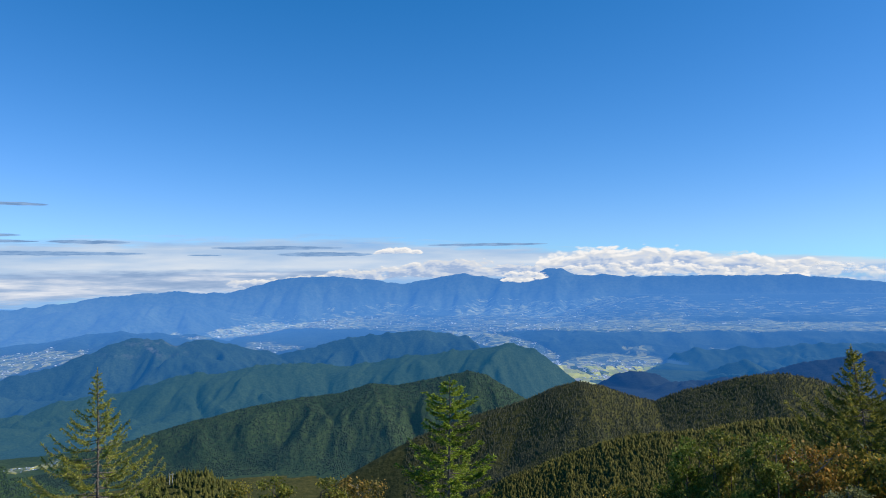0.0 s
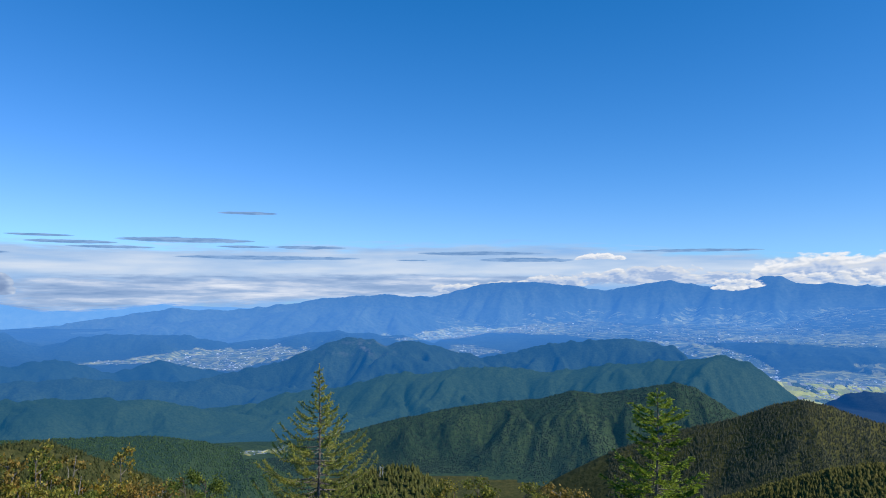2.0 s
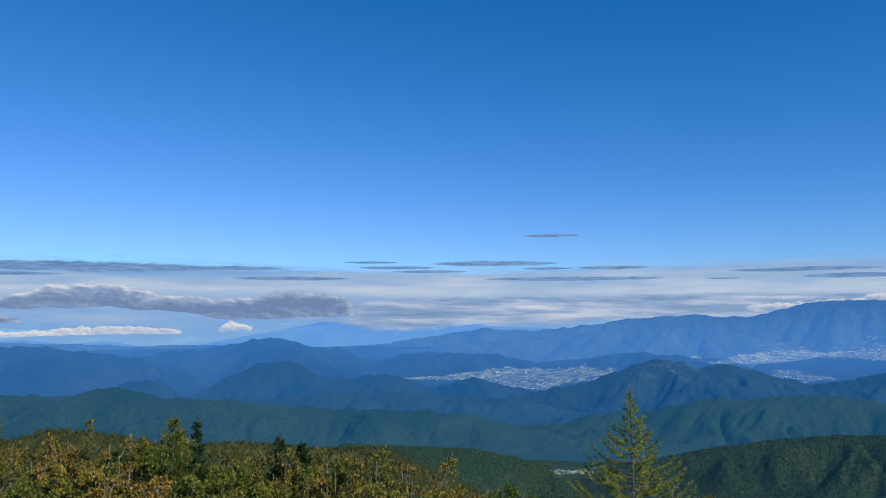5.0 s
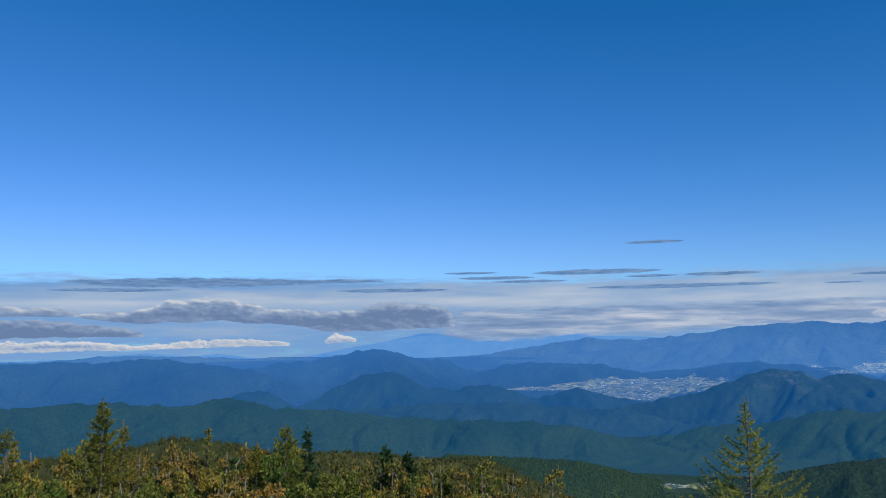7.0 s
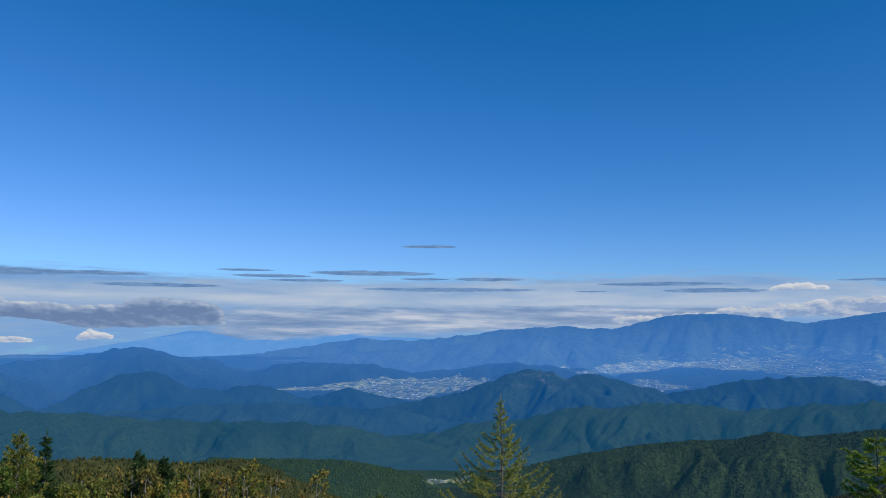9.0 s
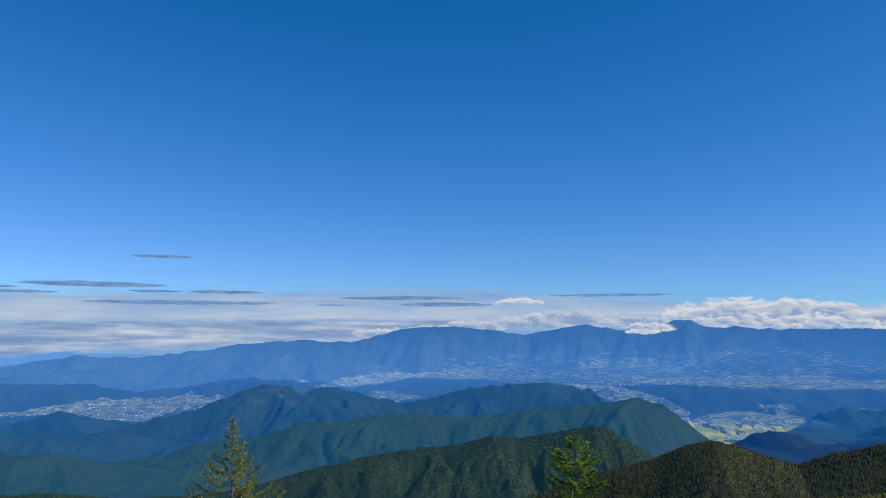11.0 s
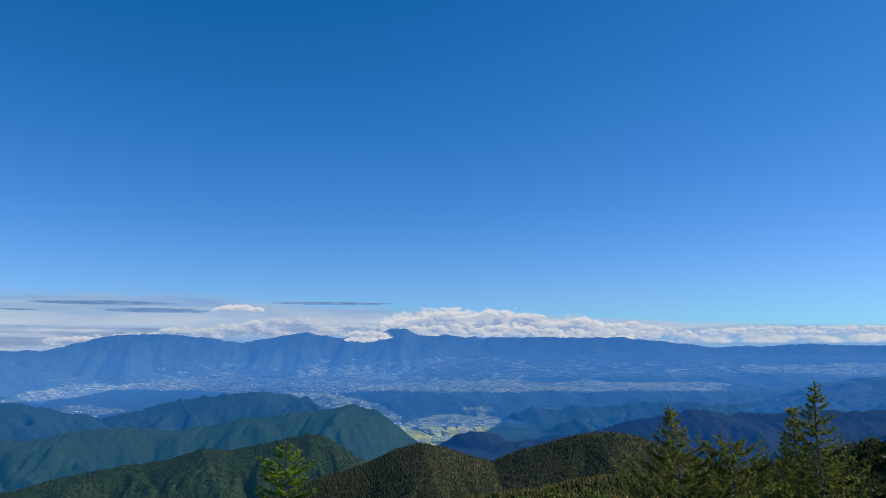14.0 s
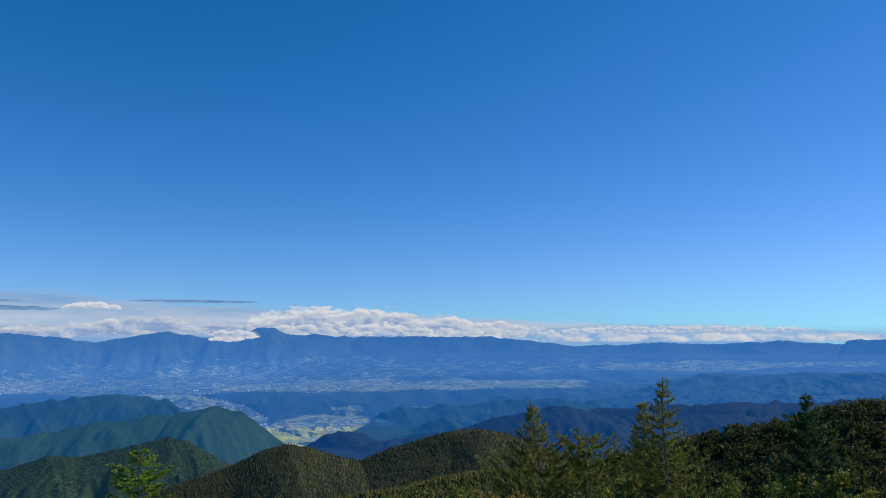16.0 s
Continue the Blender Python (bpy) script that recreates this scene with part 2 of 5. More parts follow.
# basin and range: painted haze runs between two emission colours
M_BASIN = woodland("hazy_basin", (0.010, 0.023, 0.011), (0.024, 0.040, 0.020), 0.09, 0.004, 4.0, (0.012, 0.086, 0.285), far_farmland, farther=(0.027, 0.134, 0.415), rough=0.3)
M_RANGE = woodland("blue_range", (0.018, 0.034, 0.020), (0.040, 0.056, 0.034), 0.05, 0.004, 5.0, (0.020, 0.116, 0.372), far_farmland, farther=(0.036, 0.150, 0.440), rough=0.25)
# the paleness here is painted haze, nearly all of it emission
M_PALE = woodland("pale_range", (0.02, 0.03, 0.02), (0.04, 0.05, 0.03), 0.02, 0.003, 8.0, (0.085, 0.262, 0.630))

# ---- the land: one rolling sheet out to the horizon ----
RIDGES = []


def ridge(zone, far, front, back, spur, crest):
    """A ridge 'far' metres off: its crest as azimuth and height angle seen from the eye; slopes to both sides; depth of its gullies."""
    crest = sorted(crest)
    RIDGES.append((zone, far, front, back, spur, np.array([c[0] for c in crest]), np.array([c[1] for c in crest])))


NEAR, WOODS, HILLS, DUSKY, ROCKY, MID, BASIN, RANGE, PALE = range(9)
ridge(NEAR, 300, 0.30, 0.5, 5, [(-80, -1.5), (-60, -2.6), (-52.2, -3.96), (-50.1, -4.5), (-48.2, -5.04), (-44.6, -6.02), (-41.8, -6.61), (-39.4, -7.19), (-34.9, -8.33), (-30, -10.5), (-26, -14), (-20, -20), (-15, -25)])
ridge(NEAR, 600, 0.30, 0.45, 8, [(-40, -9.2), (-30, -9.25), (-26.7, -9.36), (-24.2, -9.65), (-21.6, -10.08), (-18.6, -10.78), (-15.3, -11.13), (-11.8, -11.9), (-7.4, -13.56), (-4.4, -14.73), (0, -17), (5, -21), (10, -25)])
ridge(NEAR, 600, 0.35, 0.5, 6, [(36, -23), (32, -20), (27, -15.8), (23, -14.2), (21.1, -13.56), (19.5, -13.31), (17.6, -13.34), (16.5, -13.98), (15.6, -14.58), (13, -16.5), (8, -22)])
ridge(NEAR, 700, 0.35, 0.5, 8, [(95, -8.0), (76, -8.9), (68.8, -8.45), (65.8, -7.91), (63.5, -8.31), (61.5, -8.69), (58.8, -9.36), (52, -11), (46, -15), (40, -21)])
ridge(NEAR, 900, 0.35, 0.5, 10, [(85, -12), (64, -9.7), (58.8, -9.49), (53.4, -9.47), (47.8, -10.18), (43.1, -10.11), (40.8, -11.2), (38.8, -12.12), (36, -13.2), (32, -15), (26, -19), (20, -24)])
ridge(WOODS, 1500, 0.45, 0.5, 16, [(60, -15.5), (52, -12), (46, -9.9), (36, -10.4), (30.6, -11.45), (29.3, -12.12), (27.8, -13.05), (25, -14.6), (21, -17)])
ridge(NEAR, 1400, 0.40, 0.5, 14, [(12, -17), (7, -14), (2, -11.5), (-2.9, -9.87), (-6.0, -8.98), (-8.1, -8.09), (-10.2, -7.48), (-11.9, -7.75), (-13.9, -8.43), (-15.6, -8.81), (-18.2, -7.88), (-20.4, -7.24), (-23.0, -6.64), (-24.5, -6.53), (-26.5, -6.85), (-29.8, -7.95), (-36, -9.5), (-44, -12), (-54, -17)])
ridge(WOODS, 1900, 0.42, 0.55, 26, [(30, -12.3), (24.7, -11.09), (22.4, -10.64), (19.5, -9.92), (15.3, -9.06), (10.7, -8.41), (8.1, -8.21), (5.6, -7.54), (3.5, -7.73), (0.1, -7.13), (-1.8, -6.67), (-3.3, -7.06), (-6.0, -8.69), (-9, -10.5), (-13, -13)])
ridge(HILLS, 2300, 0.42, 0.6, 45, [(95, -5.0), (73.4, -5.3), (69.9, -5.33), (66.8, -5.67), (64.6, -5.65), (62.3, -5.3), (60.8, -5.55), (59.2, -6.15), (55.1, -6.42), (50.6, -7.1), (47.8, -7.29), (43.0, -7.49), (37.3, -7.77), (33.1, -8.68), (30.3, -9.15), (24, -11)])
ridge(HILLS, 2500, 0.45, 0.6, 45, [(36, -9.6), (30.7, -8.56), (27.7, -7.93), (22.7, -7.22), (19.8, -6.56), (18.4, -6.29), (17.0, -6.46), (14.2, -5.95), (10.7, -5.92), (7.7, -6.15), (5.6, -6.05), (2.9, -5.5), (-2.4, -5.05), (-5.1, -4.58), (-6.9, -5.13), (-8.7, -6.31), (-9.6, -7.2), (-12, -9)])
ridge(DUSKY, 2950, 0.36, 0.5, 7, [(-9.5, -8.6), (-11.3, -7.75), (-13.1, -6.85), (-14.6, -6.54), (-16.0, -6.94), (-17.6, -7.61), (-20, -8.6)])
ridge(DUSKY, 2450, 0.36, 0.6, 24, [(-13, -9.8), (-18, -8.0), (-24.0, -6.21), (-27.2, -5.42), (-29.8, -4.88), (-30.9, -4.87), (-33.5, -5.35), (-36.0, -5.55), (-40.0, -5.2), (-44, -5.3), (-60, -5.0)])
ridge(DUSKY, 2900, 0.42, 0.6, 40, [(-31, -5.3), (-35.0, -4.81), (-38.5, -4.61), (-42.4, -4.4), (-44.7, -4.21), (-46.9, -4.14), (-52.2, -3.85), (-80, -3.6)])
ridge(ROCKY, 3200, 0.30, 0.6, 22, [(-14, -8.0), (-17.6, -7.3), (-20.4, -6.12), (-22.0, -5.79), (-23.8, -6.42), (-25.6, -5.81), (-28.0, -5.45), (-30.6, -4.91), (-36, -4.9)])
ridge(ROCKY, 3100, 0.42, 0.6, 50, [(36, -7.2), (31.6, -6.19), (28.3, -5.58), (26.1, -4.86), (24.0, -4.01), (22.7, -3.75), (21.7, -3.71), (20.9, -3.82), (19.8, -4.29), (17.6, -3.85), (16.5, -4.27), (14.2, -4.84), (12.5, -5.13), (9.8, -4.76), (7.4, -4.06), (5.6, -3.95), (1.7, -3.62), (0.0, -3.8), (-1.8, -4.05), (-2.4, -4.81), (-3.9, -5.72), (-6, -7)])
ridge(ROCKY, 2800, 0.40, 0.45, 40, [(74, -8.4), (66, -7.2), (58, -6.7), (52, -6.5), (47, -6.25), (43, -6.2), (40, -6.35), (36, -6.5), (32, -6.9), (28, -7.6), (24, -8.6)])
ridge(MID, 3000, 0.45, 0.6, 25, [(65, -6.3), (62.1, -5.36), (61.0, -5.0), (60.0, -4.76), (58.9, -5.21), (57.6, -6.07), (56, -7)])
ridge(MID, 3300, 0.42, 0.6, 40, [(58, -6.6), (55.9, -5.71), (54.0, -4.79), (52.3, -3.99), (50.6, -3.65), (49.2, -4.04), (47.5, -5.06), (45.5, -5.22), (43.0, -4.82), (41.9, -4.97), (40.4, -5.54), (39.3, -5.96), (37.8, -5.54), (36.2, -5.03), (34.7, -5.53), (32.2, -5.92), (30, -6.6)])
ridge(BASIN, 3900, 0.40, 0.6, 45, [(46, -4.2), (43.0, -3.68), (41.8, -3.46), (39.2, -3.21), (37.2, -3.27), (35.2, -3.22), (33.2, -3.69), (31.0, -4.1), (29.4, -4.36), (27, -5)])
ridge(BASIN, 3800, 0.40, 0.6, 60, [(95, -2.4), (73.6, -2.4), (70.0, -2.51), (66.4, -2.43), (64.4, -2.74), (62.4, -3.12), (60.6, -3.33), (58.4, -3.99), (55, -5)])
ridge(BASIN, 4000, 0.38, 0.6, 60, [(64, -4.4), (62.1, -3.88), (60.6, -3.33), (57.6, -2.9), (54.6, -2.54), (52.6, -2.14), (50.4, -2.12), (48.3, -2.77), (46.0, -3.02), (44.3, -3.67), (41, -4.4)])
ridge(BASIN, 3700, 0.20, 0.3, 24, [(-26, -4.9), (-29.8, -4.36), (-35.0, -4.04), (-37.6, -3.24), (-38.8, -2.97), (-41.3, -2.48), (-44.8, -2.51), (-52.3, -2.25), (-80, -2.2)])
ridge(MID, 3450, 0.30, 0.4, 26, [(-12, -7.0), (-14, -6.3), (-16, -5.7), (-18.5, -5.2), (-21, -4.9), (-23, -4.95), (-27, -4.6), (-31, -4.4), (-36, -4.5), (-42, -5)])
ridge(BASIN, 3780, 0.42, 0.2, 14, [(-1.5, -4.6), (-3.0, -4.05), (-5.0, -3.75), (-7.5, -3.6), (-10.0, -3.5), (-14.9, -3.67), (-20.5, -3.85), (-25.6, -3.71), (-30.7, -3.53), (-36, -3.5)])
ridge(RANGE, 4350, 0.34, 0.6, 26, [(60, -3.6), (43.0, -3.25), (34.3, -2.42), (29.3, -2.05), (24.7, -1.43), (18.9, -1.29), (16.1, -1.98), (12.4, -2.63), (6, -2.9)])
ridge(RANGE, 4650, 0.72, 0.7, 45, [(60, -4), (43.0, -2.62), (39.2, -2.03), (35.5, -1.42), (31.5, -1.57), (29.3, -1.38), (27.1, -1.16), (24.4, -0.66), (19.6, -0.43), (17.6, -0.6), (15.9, -0.48), (14.2, -0.11), (12.5, 0.37), (8.6, 0.64), (6.5, 0.37), (2.9, -0.03), (0.0, 0.46), (-1.5, 0.69), (-4.0, 0.35), (-6.1, 0.39), (-7.9, 0.97), (-9.1, 1.05), (-10.0, 0.58), (-15.0, 0.37), (-21.8, 0.36), (-25.4, 0.26), (-28.6, -0.01), (-31.8, -0.36), (-38.9, -0.16), (-42.6, -0.22), (-45.4, -0.04), (-50.0, -0.22), (-50.15, -0.01), (-52.5, 0.1), (-80, -0.1)])
ridge(RANGE, 4700, 0.6, 0.8, 10, [(95, -2.2), (76, -2.35), (73.0, -2.25), (69.5, -2.12), (66.4, -2.25), (62.0, -2.45), (60.5, -2.6), (58.6, -2.45), (56.4, -2.62), (53.0, -3.1), (48, -3.6)])
ridge(PALE, 4860, 0.6, 0.8, 20, [(95, -2.3), (72.3, -2.26), (70.2, -2.07), (67.7, -2.0), (65.0, -2.33), (62.9, -2.16), (60.0, -2.58), (57.4, -2.63), (53.5, -1.99), (50.6, -1.5), (47.8, -0.93), (46.6, -0.83), (45.4, -1.13), (43.0, -1.6), (39.2, -1.4), (36.0, -0.98), (34.3, -1.28), (30.4, -1.43), (20, -2)])


def valley_floor(az, r):
    """Height of the hillside under the eye and of the valley floors."""
    steep = 0.14 + 0.26 * smooth(125, 85, np.abs(az))
    hillside = -steep * r * smooth(0, 25, r)
    floor = np.interp(r, [0, 1900, 3100, 3600, 4100, 4400, 4900], [-404, -404, -397, -347, -265, -232, -215])
    # the basin's far side climbs gently to the foot of the range
    middle = np.interp(r, [3450, 3600, 3700, 3850, 4050, 4450], [-6.0, -5.3, -4.75, -4.35, -3.4, -2.2])
    right = np.interp(r, [3450, 3600, 3760, 4050, 4450], [-6.0, -5.3, -3.75, -2.75, -1.05])
    apron = middle + (right - middle) * smooth(-7, -15, az)
    rise = EYE + r * np.tan(np.radians(apron))
    floor = floor + (rise - floor) * smooth(14, 7, az) * smooth(3300, 3500, r)
    floor = floor + 6 * (fbm(az * 0.6, r * 0.01, 90, 3) - 0.5)
    return np.maximum(hillside, floor)


OPEN_LAND = []


def open_land(dense, strip):
    """A stretch of fields and towns along the valley floors: azimuths with the height angles of its far and near edge."""
    strip = sorted(strip)
    OPEN_LAND.append((dense, np.array([p[0] for p in strip]), np.array([p[1] for p in strip]), np.array([p[2] for p in strip])))


open_land(0.72, [(42, -5.1, -5.45), (38.5, -4.85, -5.45), (36.8, -4.7, -5.4), (33.1, -4.4, -5.95), (30.8, -4.2, -6.1), (29.4, -4.05, -5.7), (27.7, -4.0, -5.4), (25.0, -3.9, -4.5), (23.5, -3.85, -4.2)])
open_land(0.85, [(24.0, -3.75, -4.1), (21.0, -3.4, -4.0), (15.8, -3.25, -3.8), (12.0, -2.83, -3.4), (6.0, -2.55, -3.4)])
open_land(0.62, [(15.0, -4.45, -5.0), (12.8, -4.38, -5.1), (10.8, -4.48, -4.9)])
open_land(0.52, [(8.0, -2.5, -3.4), (6.0, -2.45, -3.45), (2.4, -2.3, -3.8), (-2.6, -2.1, -3.8), (-6.9, -2.0, -3.6), (-11.1, -2.2, -3.5)])
open_land(0.88, [(0.0, -3.5, -4.0), (-1.8, -3.75, -4.3), (-4.8, -4.3, -5.2), (-7.7, -4.95, -6.0), (-8.6, -5.6, -6.5)])
open_land(0.92, [(-7.8, -6.7, -7.9), (-9.4, -6.0, -7.9), (-12.2, -5.75, -7.5), (-14.2, -5.7, -6.9), (-16.0, -5.7, -6.2)])
open_land(0.70, [(-4.8, -3.2, -3.6), (-12.3, -3.05, -3.75), (-19.0, -2.95, -3.7), (-28.3, -2.9, -3.6), (-32.6, -2.95, -3.4)])
open_land(0.42, [(-6.0, -1.5, -3.0), (-16.0, -1.4, -2.9), (-24.0, -1.3, -2.6), (-33.0, -1.3, -2.5)])
open_land(0.36, [(26.0, -2.9, -3.6), (12.0, -2.0, -3.0), (2.0, -1.5, -2.6), (-6.0, -1.4, -2.4)])
open_land(0.64, [(-33.5, -1.7, -2.1), (-35.3, -1.5, -2.25), (-41.2, -1.5, -2.2), (-47.4, -1.5, -1.85), (-52.0, -1.4, -1.6)])
open_land(0.66, [(-13.9, -4.9, -5.2), (-15.6, -4.9, -5.25)])
open_land(0.66, [(-18.9, -4.85, -5.2), (-21.2, -4.85, -5.2)])
open_land(0.72, [(30.4, -11.7, -12.15), (26.6, -11.6, -12.1)])


def settled(az, r, z, floor):
    """How much of the land is fields and towns: high on the open valley floors."""
    el = np.degrees(np.arctan2(z - EYE, r))
    total = np.zeros_like(el)
    uneven = 0.9 * (fbm(az * 0.35, 0 * az + 3, 41, 4) - 0.5)
    patchy = fbm(az * 0.8, el * 4.0, 43, 3) - 0.5
    for dense, a, far, near in OPEN_LAND:
        up, down = np.interp(az, a, far) - el, el - np.interp(az, a, near)
        within = np.minimum(up + uneven * (up + down), down + 0.4 * uneven)
        total = np.maximum(total, (dense + 0.35 * patchy) * smooth(-0.16, 0.10, within) * smooth(a[0] - 1, a[0] + 0.6, az) * smooth(a[-1] + 1, a[-1] - 0.6, az))
    return total * np.where(((r > 3600) & (az < 16)) | (r < 2000), 1.0, smooth(44, 24, z - floor))


def ridge_line(az, r, k):
    """Height of one ridge, without its gullies, and the distance from its crest."""
    zn, far, front, back, spur, caz, cel = RIDGES[k]
    rough = 0.10 if far < 2000 else 0.26 if far < 4300 else 0.16 if far < 4800 else 0.05
    inside = smooth(caz[0] - 4, caz[0], az) * smooth(caz[-1] + 4, caz[-1], az)
    lean = (-0.25 if far < 2000 else -0.55 if k % 3 else 0.45) if far < 4300 else 0.2
    d = r - far
    aslant = az + np.degrees(lean * d / far)  # knolls run on as spurs, aslant down the slope
    line = np.interp(aslant, caz, cel)
    soft = sum(np.interp(aslant + w, caz, cel) for w in (-3.2, -1.6, 0.0, 1.6, 3.2)) / 5
    line = line + (soft - line) * smooth(0, far * 0.12, np.abs(d))
    el = line + rough * 0.6 * (fbm(aslant * 0.5, 0 * r, 40 + k, 2) - 0.5)
    crest = EYE + far * np.tan(np.radians(el))
    size = far * 0.06
    # small knolls stay on the crest line
    knolls = far * np.radians(rough) * ((fbm(aslant * 1.4, 0 * r, 50 + k, 3) - 0.5) + 1.1 * (0.38 - ridged(aslant * 0.8, 0 * r + k, 60 + k, 4)))
    # broad spurs and hollows, far apart
    along = np.radians(az) * far
    broad = ridged(along / size / 2.2 + 0.7 * fbm(along / size, d / size, 11 + k, 2), d / size / 3.2, 21 + 7 * k, 2)
    knee = 0.07 * far
    slope = front * np.minimum(-d, knee) + 0.72 * front * np.maximum(0, -d - knee)
    h = crest + knolls * np.exp(-np.abs(d) / (size * 0.35)) - np.where(d < 0, slope, back * d)
    h = h - spur * (0.8 if zn == NEAR else 1.5 if zn == WOODS else 1.4) * np.maximum(0.6 - 1.3 * broad, -0.12) * smooth(0, size * 0.7, np.abs(d))
    return h - (1 - inside) * 300


def raw_land(az, r):
    """The land's broad shape: its height, zone, distance from the nearest crest, valley floor and depth of gullies."""
    floor = valley_floor(az, r)
    z = floor.copy()
    zone = np.where(r > 3350, BASIN, np.where(r > 3300, MID, np.where(r > 2650, ROCKY, np.where(r > 2050, HILLS, np.where(r > 1650, WOODS, NEAR))))) + 0 * az.astype(int)
    # the valley bottom on this side takes the painted shade too
    zone = np.where((az < -9) & (r > 2050) & (r < 2950), DUSKY, zone)
    off_crest = 200.0 + 0 * r
    for k, (zn, far, front, back, spur, caz, cel) in enumerate(RIDGES):
        i = np.where((az > caz[0] - 4) & (az < caz[-1] + 4) & (np.abs(r - far) < 1500))
        h = ridge_line(az[i], r[i], k)
        if 3400 < far < 3800:  # an open side valley with fields
            h = h - 60 * smooth(-6, -7.5, az[i]) * smooth(-18.5, -13, az[i]) * smooth(3580, 3500, r[i])
        up = h > z[i]
        j = tuple(q[up] for q in i)
        z[j], off_crest[j] = h[up], np.abs(r[j] - far)
        zone[j] = np.where((zn == RANGE) & (r[j] < 3980), BASIN, zn)
    # low wooded knolls on the open basin, not under fields and towns
    along = np.radians(az) * r
    knoll = ridged(along / 170 + 0.6 * fbm(along / 120, r / 120, 5, 2), r / 210, 31, 4)
    wild = smooth(2900, 3050, r) * smooth(4300, 4050, r) * smooth(-1, -4, az) * (1 - smooth(0.10, 0.3, settled(az, r, z, floor)))
    z = z + 38 * (0.5 - knoll) * wild * np.where(zone >= MID, 1, 0)
    # low spurs across the bare valley bottoms between the hills
    hump = ridged(along / 210 + 0.8 * fbm(along / 150, r / 150, 6, 2), r / 240 + 0.5 * fbm(along / 170, r / 170, 8, 2), 33, 3)
    z = z + 75 * np.maximum(0.52 - hump, 0) * smooth(14, 2, z - floor) * smooth(2040, 2150, r) * smooth(3320, 3100, r) * (1 - smooth(0.35, 0.6, settled(az, r, z, floor)))
    return z, zone, off_crest, floor


def gullies(x, y, gx, gy, scale, depth, seed, octaves=5):
    """Running water's work: furrows down the steepest way, each set of smaller ones branching off the larger. gx, gy: the slope."""
    total, size, deep = 0.0 * x, scale, 1.0
    for o in range(octaves):
        steep = np.sqrt(gx * gx + gy * gy) + 1e-6
        sx, sy = -gy / steep, gx / steep
        px, py = x / size, y / size
        ix, iy = np.floor(px).astype(np.int64), np.floor(py).astype(np.int64)
        hs, ds, ws = 0.0, 0.0, 1e-6
        for i in (-1, 0, 1):
            for j in (-1, 0, 1):
                vx = px - ix - i - lattice(ix + i, iy + j, seed + o)
                vy = py - iy - j - lattice(ix + i, iy + j, seed + 50 + o)
                w = np.exp(-2.2 * (vx * vx + vy * vy))
                turn = (vx * sx + vy * sy) * 5.0
                hs, ds, ws = hs + w * np.cos(turn), ds - w * np.sin(turn), ws + w
        total = total + deep * hs / ws
        push = deep * depth * 5.0 / size * ds / ws
        gx, gy = gx + push * sx, gy + push * sy
        size, deep = size * 0.5, deep * 0.52
    return total * depth


AZ = np.concatenate([np.arange(-180, -57, 3.0), np.arange(-57, 80, 0.145), np.arange(80, 180, 3.0)])
RR = np.concatenate([np.geomspace(0.02, 6, 4), np.linspace(9, 150, 14), np.geomspace(160, 380, 26), np.geomspace(385, 1780, 110), np.geomspace(1790, 3500, 310), np.geomspace(3508, 4890, 160)])
GA, GR = np.meshgrid(AZ, RR, indexing="ij")
GZ, GZONE, OFF_CREST, FLOOR = raw_land(GA, GR)
NA, NR = GA.shape
_dr, _da = np.gradient(GZ, RR, axis=1), np.gradient(GZ, np.radians(AZ), axis=0) / GR
_s, _c = np.sin(np.radians(GA)), np.cos(np.radians(GA))
_gx, _gy = -_dr * _s - _da * _c, _dr * _c - _da * _s
_depth = np.choose(GZONE, [9.0, 24.0, 20.0, 20.0, 21.0, 17.0, 14.0, 30.0, 10.0]) * np.where(GZONE == RANGE, 0.35 + 0.65 * smooth(-13, -2, GA), 1.0) * smooth(0, 130, OFF_CREST) * smooth(2, np.where(GZONE == RANGE, 24, 50), GZ - FLOOR) * smooth(0.02, 0.2, np.hypot(_gx, _gy))
_carve = GR > 330
_cut = np.zeros_like(GZ)
for _part, _size, _seed in ((_carve & (GR < 3900), 230.0, 300), (_carve & (GR >= 3900), 400.0, 340)):
    _cut[_part] = gullies(-(GR * _s)[_part], (GR * _c)[_part], _gx[_part], _gy[_part], _size, 15.0, _seed)
# treetops make every wooded slope uneven
_tops = np.random.default_rng(5).normal(0, 1, GZ.shape) * np.choose(GZONE, [0.0, 0.3, 0.8, 0.9, 0.9, 0.9, 0.7, 0.7, 0.3]) * smooth(8, 40, GZ - FLOOR)
GZ = GZ + _cut / 15.0 * _depth + _tops
OPEN = settled(GA, GR, GZ, FLOOR)
GRID = bearing(GA, GR, GZ).reshape(-1, 3)


def land(az, r):
    """Height of the finished land and the zone it belongs to."""
    i = np.clip(np.searchsorted(AZ, az) - 1, 0, NA - 2)
    j = np.clip(np.searchsorted(RR, r) - 1, 0, NR - 2)
    u, v = (az - AZ[i]) / (AZ[i + 1] - AZ[i]), (r - RR[j]) / (RR[j + 1] - RR[j])
    z = (GZ[i, j] * (1 - u) + GZ[i + 1, j] * u) * (1 - v) + (GZ[i, j + 1] * (1 - u) + GZ[i + 1, j + 1] * u) * v
    return z, GZONE[i, j]


